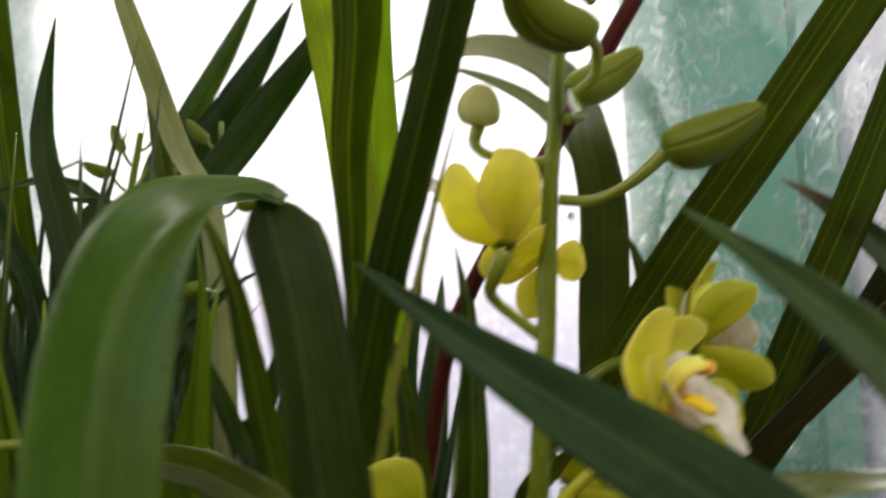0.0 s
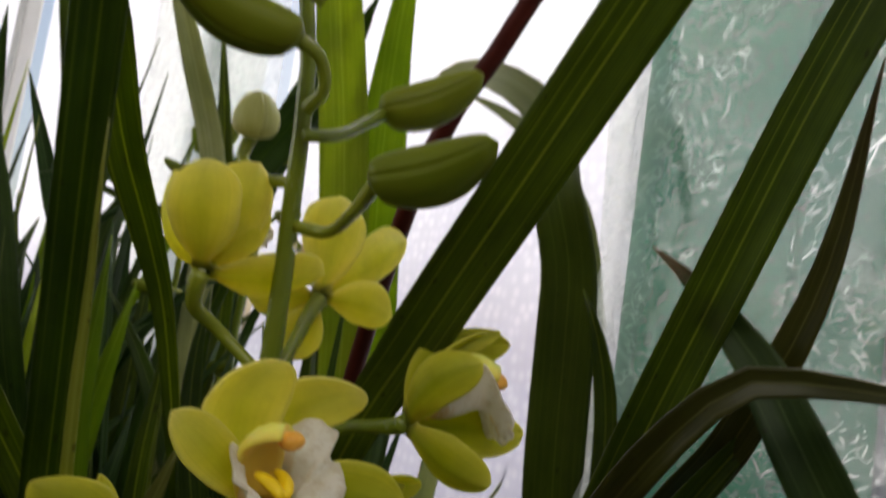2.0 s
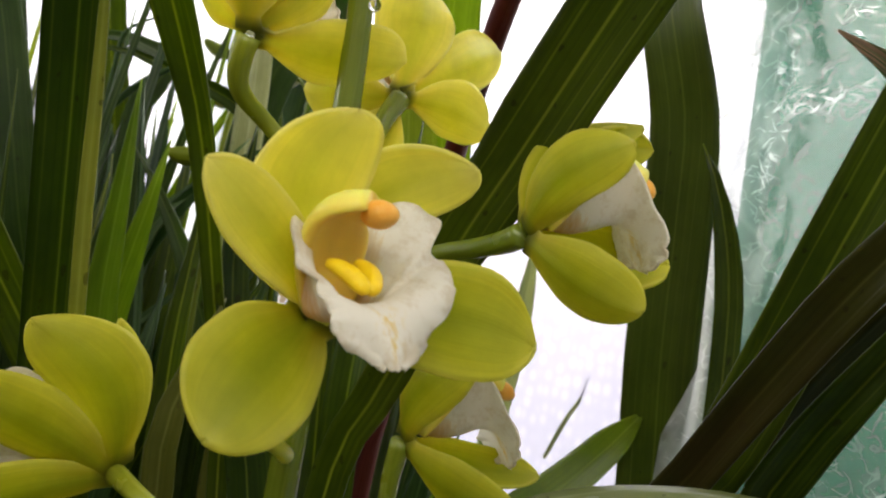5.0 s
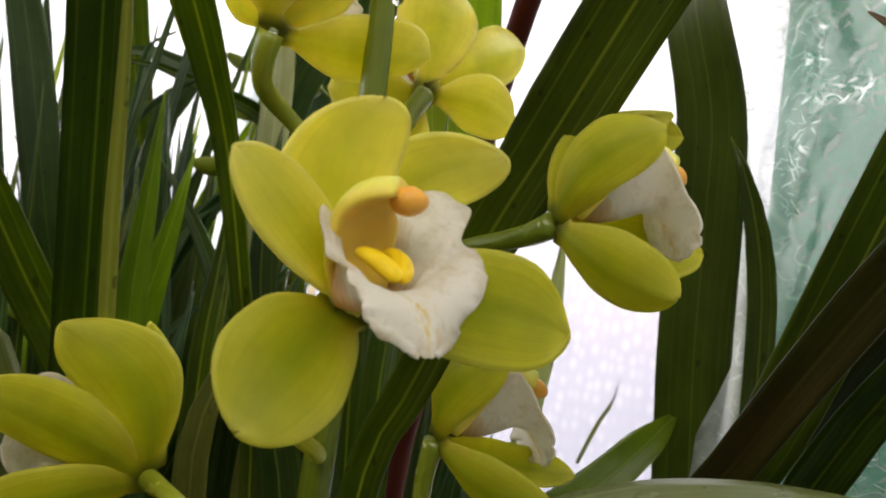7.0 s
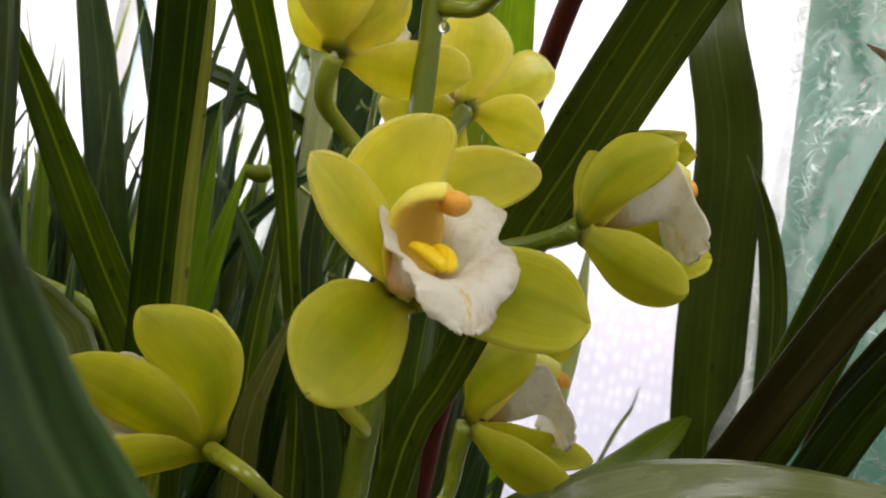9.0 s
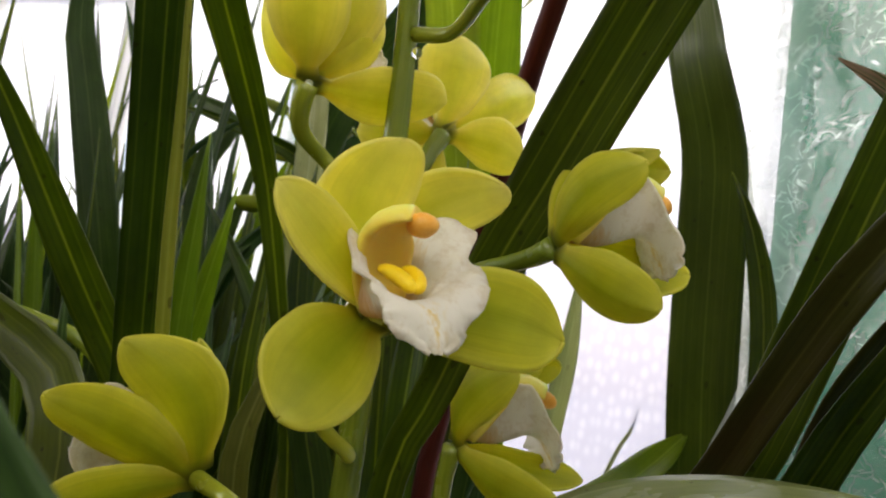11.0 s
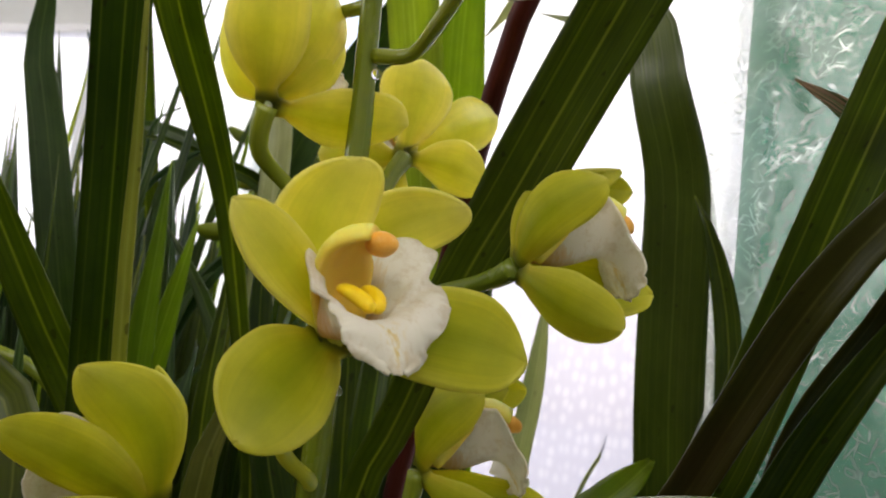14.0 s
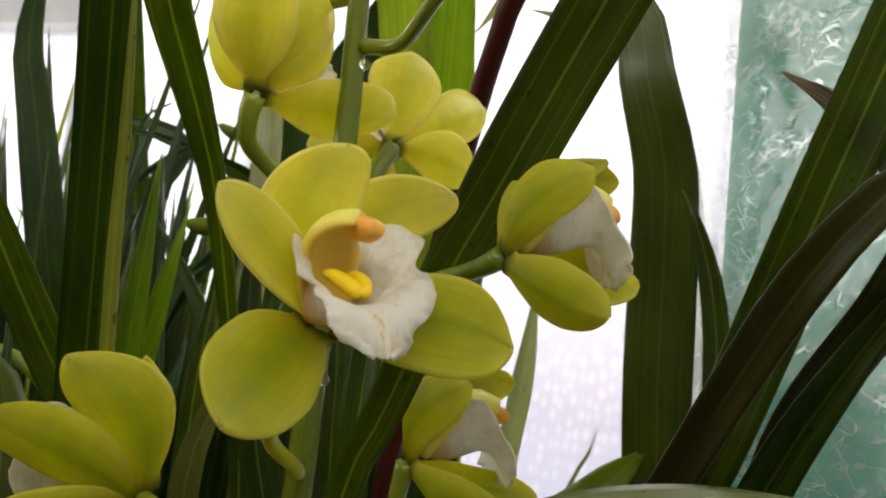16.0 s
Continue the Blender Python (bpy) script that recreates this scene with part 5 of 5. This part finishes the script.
leaf(front, [(0.2600, 0.0800, 0.0000), (0.2600, 0.0800, 0.1200), (0.1766, 0.1931, 0.3871), (0.0792, 0.3201, 0.6700), (0.0629, 0.3378, 0.6863), (0.0358, 0.3550, 0.7063), (0.0106, 0.3599, 0.7263)], 0.0215, mat=LEAF_DARK, tip=0.11, face=(0.0, 0.15, 0.78))
leaf(front, [(0.2600, 0.0800, 0.0000), (0.2600, 0.0800, 0.1200), (0.1898, 0.1959, 0.3961), (0.1116, 0.3195, 0.6877), (0.1018, 0.3293, 0.7052), (0.0880, 0.3378, 0.7206), (0.0759, 0.3524, 0.7347)], 0.0185, mat=LEAF_DARK, tip=0.11, face=(0.0, 0.15, 0.78))
side = plant("orchid with a dark narrow leaf at the side", (0.36, 0.36))
leaf(side, [(0.36, 0.36, 0), (0.36, 0.36, 0.12), (0.3169, 0.4457, 0.3946), (0.2636, 0.5296, 0.6874), (0.2507, 0.5273, 0.7101), (0.2368, 0.535, 0.7349), (0.2226, 0.5437, 0.7527), (0.2115, 0.5492, 0.7638), (0.1989, 0.5544, 0.7735)], 0.02, mat=LEAF_TIPPED, tip=0.1)
leaf(front, [(0.06, 0.26, 0), (0.06, 0.26, 0.12), (0.1005, 0.2968, 0.3793), (0.1351, 0.3327, 0.6463), (0.1278, 0.3315, 0.656), (0.119, 0.3293, 0.671), (0.1133, 0.3283, 0.6838), (0.1067, 0.3293, 0.6952)], 0.016, mat=LEAF_DARK, tip=0.09, blunt=1.2)
leaf(right, [(0.16, 0.68, 0), (0.16, 0.68, 0.12), (0.1712, 0.7077, 0.4071), (0.1777, 0.7314, 0.7268), (0.1717, 0.7263, 0.7673), (0.1605, 0.7212, 0.8113), (0.1369, 0.7233, 0.8461), (0.1074, 0.7376, 0.8688), (0.0769, 0.758, 0.8849)], 0.012, mat=LEAF_PALE)
leaf(back, [(-0.19, 0.87, 0), (-0.19, 0.87, 0.12), (-0.1886, 0.8818, 0.3366), (-0.192, 0.856, 0.678), (-0.198, 0.809, 0.834), (-0.196, 0.751, 0.98), (-0.19, 0.72, 1.06)], 0.022)
leaf(right, [(0.2, 0.55, 0), (0.2, 0.55, 0.12), (0.1964, 0.5841, 0.3686), (0.1994, 0.6087, 0.6357), (0.2075, 0.5968, 0.6589), (0.2186, 0.5751, 0.6823), (0.2281, 0.5647, 0.6989), (0.2415, 0.5548, 0.7194), (0.2551, 0.5459, 0.734)], 0.017, fold=20)
leaf(back, [(0.03, 0.74, 0), (0.03, 0.74, 0.12), (0.0334, 0.7509, 0.389), (0.032, 0.7553, 0.7099), (0.0259, 0.7472, 0.7746), (0.0163, 0.7375, 0.8531), (0.0071, 0.731, 0.9079), (-0.0009, 0.7249, 0.9592), (-0.008, 0.7177, 1.0172)], 0.03, mat=LEAF_YOUNG)
leaf(left, [(0, 0.6, 0), (0, 0.6, 0.12), (0.0066, 0.5922, 0.3556), (0.0134, 0.5824, 0.6106), (0.0137, 0.58, 0.6347), (0.0185, 0.5843, 0.6599), (0.0228, 0.5889, 0.6794)], 0.011, mat=LEAF_YELLOW, tip=0.06)
leaf(left, [(0, 0.62, 0), (0, 0.62, 0.12), (-0.0043, 0.6184, 0.3687), (-0.0078, 0.6149, 0.639), (-0.0068, 0.6124, 0.6661), (-0.0064, 0.6147, 0.6961), (-0.0073, 0.6168, 0.7243)], 0.0095, mat=LEAF, tip=0.08)
leaf(back, [(-0.03, 0.74, 0), (-0.03, 0.74, 0.12), (-0.0665, 0.7253, 0.3813), (-0.0966, 0.7102, 0.665), (-0.0887, 0.7099, 0.6929), (-0.0788, 0.7108, 0.7153), (-0.066, 0.7234, 0.7358), (-0.0529, 0.7356, 0.76)], 0.011, mat=LEAF_DARK, twist=20)
leaf(back, [(-0.02, 0.8, 0), (-0.02, 0.8, 0.12), (-0.0514, 0.7984, 0.4044), (-0.0764, 0.7953, 0.7227), (-0.0685, 0.7934, 0.7652), (-0.0866, 0.7749, 0.7861), (-0.1119, 0.7552, 0.7946), (-0.1312, 0.7379, 0.7997), (-0.1545, 0.7305, 0.799)], 0.012, mat=LEAF)
leaf(back, [(-0.1, 0.86, 0), (-0.1, 0.86, 0.12), (-0.0961, 0.8625, 0.4231), (-0.097, 0.8607, 0.7597), (-0.1029, 0.8555, 0.8016), (-0.112, 0.8465, 0.8729), (-0.1237, 0.8363, 0.9546)], 0.016, mat=LEAF, tip=0.14, blunt=1.3)
part("twig", tube_mesh("twig", [(-0.1381, 0.739, 0.7676), (-0.1301, 0.7404, 0.7787), (-0.1189, 0.743, 0.7887), (-0.1074, 0.746, 0.7965)], (0.0012, 0.002, 0.0022, 0.0008), LEAF_DARK, 40, 12), back, "thin dark dry twig")
part("twig", tube_mesh("twig", [(0.0999, 0.8893, 0.6116), (0.11, 0.8881, 0.6373), (0.1175, 0.8879, 0.6522), (0.121, 0.8867, 0.666)], (0.0012, 0.0014, 0.0012, 0.0004), LEAF_PALE, 40, 12), back, "thin grey-green curved shoot")
part("flower_stem", tube_mesh("flower_stem", [(-0.1441, 0.9016, 0.5949), (-0.1452, 0.8908, 0.6815), (-0.1446, 0.8788, 0.7768), (-0.1337, 0.8717, 0.8335), (-0.1263, 0.8673, 0.8684)], (0.0032, 0.003, 0.0025, 0.0018), STEM, 40, 12), back, "slim green flower spike")
bud(back, (-0.147, 0.8709, 0.8395), (-0.167, 0.87, 0.8474), 0.0042, [(-0.1355, 0.8728, 0.8248), (-0.1414, 0.8721, 0.8297)], "small green bud", thick=0.6)
bud(back, (-0.1389, 0.869, 0.855), (-0.1453, 0.8666, 0.8742), 0.0042, [(-0.1297, 0.8706, 0.8423), (-0.1342, 0.8701, 0.846)], "small green bud", thick=0.6)
bud(back, (-0.1173, 0.868, 0.8623), (-0.1116, 0.8656, 0.882), 0.0042, [(-0.1289, 0.8689, 0.8553), (-0.1232, 0.8688, 0.8564)], "small green bud", thick=0.6)
bud(back, (-0.1372, 0.8744, 0.8117), (-0.1567, 0.8751, 0.8066), 0.0042, [(-0.1389, 0.876, 0.7987), (-0.1382, 0.8756, 0.8026)], "small green bud", thick=0.6)
bud(back, (-0.1206, 0.8716, 0.834), (-0.1013, 0.8707, 0.8412), 0.0042, [(-0.1334, 0.8728, 0.8249), (-0.1269, 0.8725, 0.8268)], "small green bud", thick=0.6)
part("flower_stem", tube_mesh("flower_stem", [(-0.0772, 0.8602, 0.6032), (-0.0758, 0.8448, 0.7262), (-0.0683, 0.8355, 0.8002), (-0.0656, 0.8308, 0.8372), (-0.0647, 0.8272, 0.8659)], (0.0032, 0.003, 0.0025, 0.0018), STEM, 40, 12), back, "slim green flower spike")
bud(back, (-0.0577, 0.8298, 0.8457), (-0.0417, 0.8281, 0.8586), 0.0042, [(-0.0648, 0.8308, 0.8372), (-0.0611, 0.8306, 0.839)], "small green bud", thick=0.6)
bud(back, (-0.0745, 0.8288, 0.8532), (-0.0874, 0.8271, 0.8671), 0.0042, [(-0.0659, 0.8298, 0.8454), (-0.0701, 0.8296, 0.8468)], "small green bud", thick=0.6)
bud(back, (-0.0773, 0.833, 0.8203), (-0.0936, 0.8338, 0.8136), 0.0042, [(-0.068, 0.8339, 0.8125), (-0.0726, 0.8337, 0.814)], "small green bud", thick=0.6)
bud(back, (-0.0563, 0.8344, 0.8089), (-0.0378, 0.834, 0.8116), 0.0042, [(-0.0675, 0.8355, 0.8002), (-0.0618, 0.8352, 0.8021)], "small green bud", thick=0.6)
bud(back, (-0.0721, 0.8365, 0.7919), (-0.0881, 0.8382, 0.779), 0.0042, [(-0.0692, 0.838, 0.7797), (-0.0705, 0.8376, 0.7833)], "small green bud", thick=0.6)
bud(back, (-0.0933, 0.8482, 0.6989), (-0.0749, 0.8476, 0.7037), 0.0042, [(-0.0756, 0.8494, 0.6893), (-0.0843, 0.8491, 0.6919)], "small green bud", thick=0.6)
bud(back, (-0.0654, 0.7121, 0.7447), (-0.0809, 0.7071, 0.7439), 0.0042, [(-0.0531, 0.7378, 0.7384), (-0.0596, 0.7247, 0.7429)], "small green bud", thick=0.6)
drop(main, (0.0919, 0.4991, 0.752), 0.0016)
drop(main, (0.0864, 0.5147, 0.6688), 0.0016)
# added bright strip: stands for the lit folded half of the tall leaf
leaf(left, [(-0.0300, 0.5600, 0.0000), (-0.0200, 0.5600, 0.1200), (-0.0080, 0.5480, 0.3700), (0.0169, 0.5205, 0.6481), (0.0220, 0.5094, 0.6724), (0.0268, 0.4980, 0.6983), (0.0321, 0.4875, 0.7197), (0.0382, 0.4743, 0.7463), (0.0416, 0.4665, 0.7611), (0.0462, 0.4577, 0.7773)], 0.0042, mat=LEAF_BRIGHT, fold=8)
leaf(back, [(-0.3, 0.78, 0), (-0.3, 0.78, 0.12), (-0.2331, 0.799, 0.4086), (-0.1799, 0.8073, 0.7382), (-0.197, 0.7941, 0.7896), (-0.2094, 0.783, 0.8339), (-0.2221, 0.7715, 0.88)], 0.016, mat=LEAF_DARK, tip=0.12)
part("twig", tube_mesh("twig", [(-0.1719, 0.7819, 0.7669), (-0.1661, 0.7756, 0.8011), (-0.1607, 0.7724, 0.8204), (-0.1447, 0.7728, 0.8299)], (0.0016, 0.0014, 0.0012, 0.0006), LEAF_DARK, 40, 12), back, "thin dark dry twig")

rng = random.Random(11)
# the darker greens also paint in the shade deep among the leaves
MATS = (LEAF, LEAF, LEAF_BACK, LEAF_BACK, LEAF_BACK, LEAF_DARK, LEAF_DARK, LEAF_DARK, LEAF_YOUNG)
CLUMPS = (
    (-0.16, 0.80, 26, 0.76, 0.18, "crowded orchid with slender dark leaves"),
    (-0.30, 0.92, 22, 0.80, 0.20, "crowded orchid with slender dark leaves"),
    (-0.24, 0.66, 20, 0.75, 0.14, "crowded orchid with slender dark leaves"),
    (-0.46, 0.80, 18, 0.77, 0.20, "crowded orchid with slender dark leaves"),
    (-0.05, 0.80, 18, 0.68, 0.11, "crowded orchid with slender dark leaves"),
    (-0.14, 0.70, 34, 0.76, 0.15, "low orchid with dense dark leaves"),
    (-0.33, 0.76, 32, 0.78, 0.18, "low orchid with dense dark leaves"),
    (-0.02, 0.68, 24, 0.64, 0.10, "low orchid with dense dark leaves"),
    (-0.22, 0.86, 32, 0.81, 0.20, "low orchid with dense dark leaves"),
    (-0.40, 0.95, 28, 0.84, 0.20, "low orchid with dense dark leaves"),
    (-0.08, 0.63, 26, 0.67, 0.10, "low orchid with dense dark leaves"),
    (-0.20, 0.74, 30, 0.77, 0.16, "low orchid with dense dark leaves"),
    (-0.06, 0.74, 40, 0.67, 0.14, "crowded orchid with slender dark leaves"),
    (-0.19, 0.90, 40, 0.80, 0.16, "crowded orchid with slender dark leaves"),
    (-0.36, 0.62, 30, 0.77, 0.16, "low orchid with dense dark leaves"),
    (-0.50, 0.70, 30, 0.79, 0.18, "low orchid with dense dark leaves"),
    (-0.27, 0.80, 40, 0.77, 0.22, "low orchid with dense dark leaves"),
    (-0.12, 0.78, 36, 0.76, 0.16, "low orchid with dense dark leaves"),
    (0.03, 0.72, 16, 0.73, 0.08, "low orchid with dense dark leaves"),
)
for x, y, count, tall, spread, label in CLUMPS:
    clump = plant(label, (x, y), 4)
    for i in range(count):
        a = rng.uniform(0, 6.28)
        thin = i % 13 == 0
        out, h = rng.uniform(0.02, spread), tall * (rng.uniform(1.04, 1.16) if thin else rng.uniform(0.86, 1.05))
        h = h if thin else min(h, rng.uniform(0.73, 0.83))
        dx, dy = math.cos(a) * out, math.sin(a) * out * 0.7
        sag = rng.choice((0.0, 0.0, 0.03, 0.10))
        pts = [(x + dx * 0.05, y + dy * 0.05, 0.0), (x + dx * 0.25, y + dy * 0.25, h * 0.45), (x + dx * 0.6, y + dy * 0.6, h * 0.8), (x + dx * (1.0 + sag * 3), y + dy * (1.0 + sag * 3), h - sag)]
        leaf(clump, pts, rng.uniform(0.005, 0.008) if thin else rng.uniform(0.012, 0.022), rng.choice(MATS), rng.uniform(-60, 60), 16, tip=rng.uniform(0.08, 0.2), step=0.03, m=5)
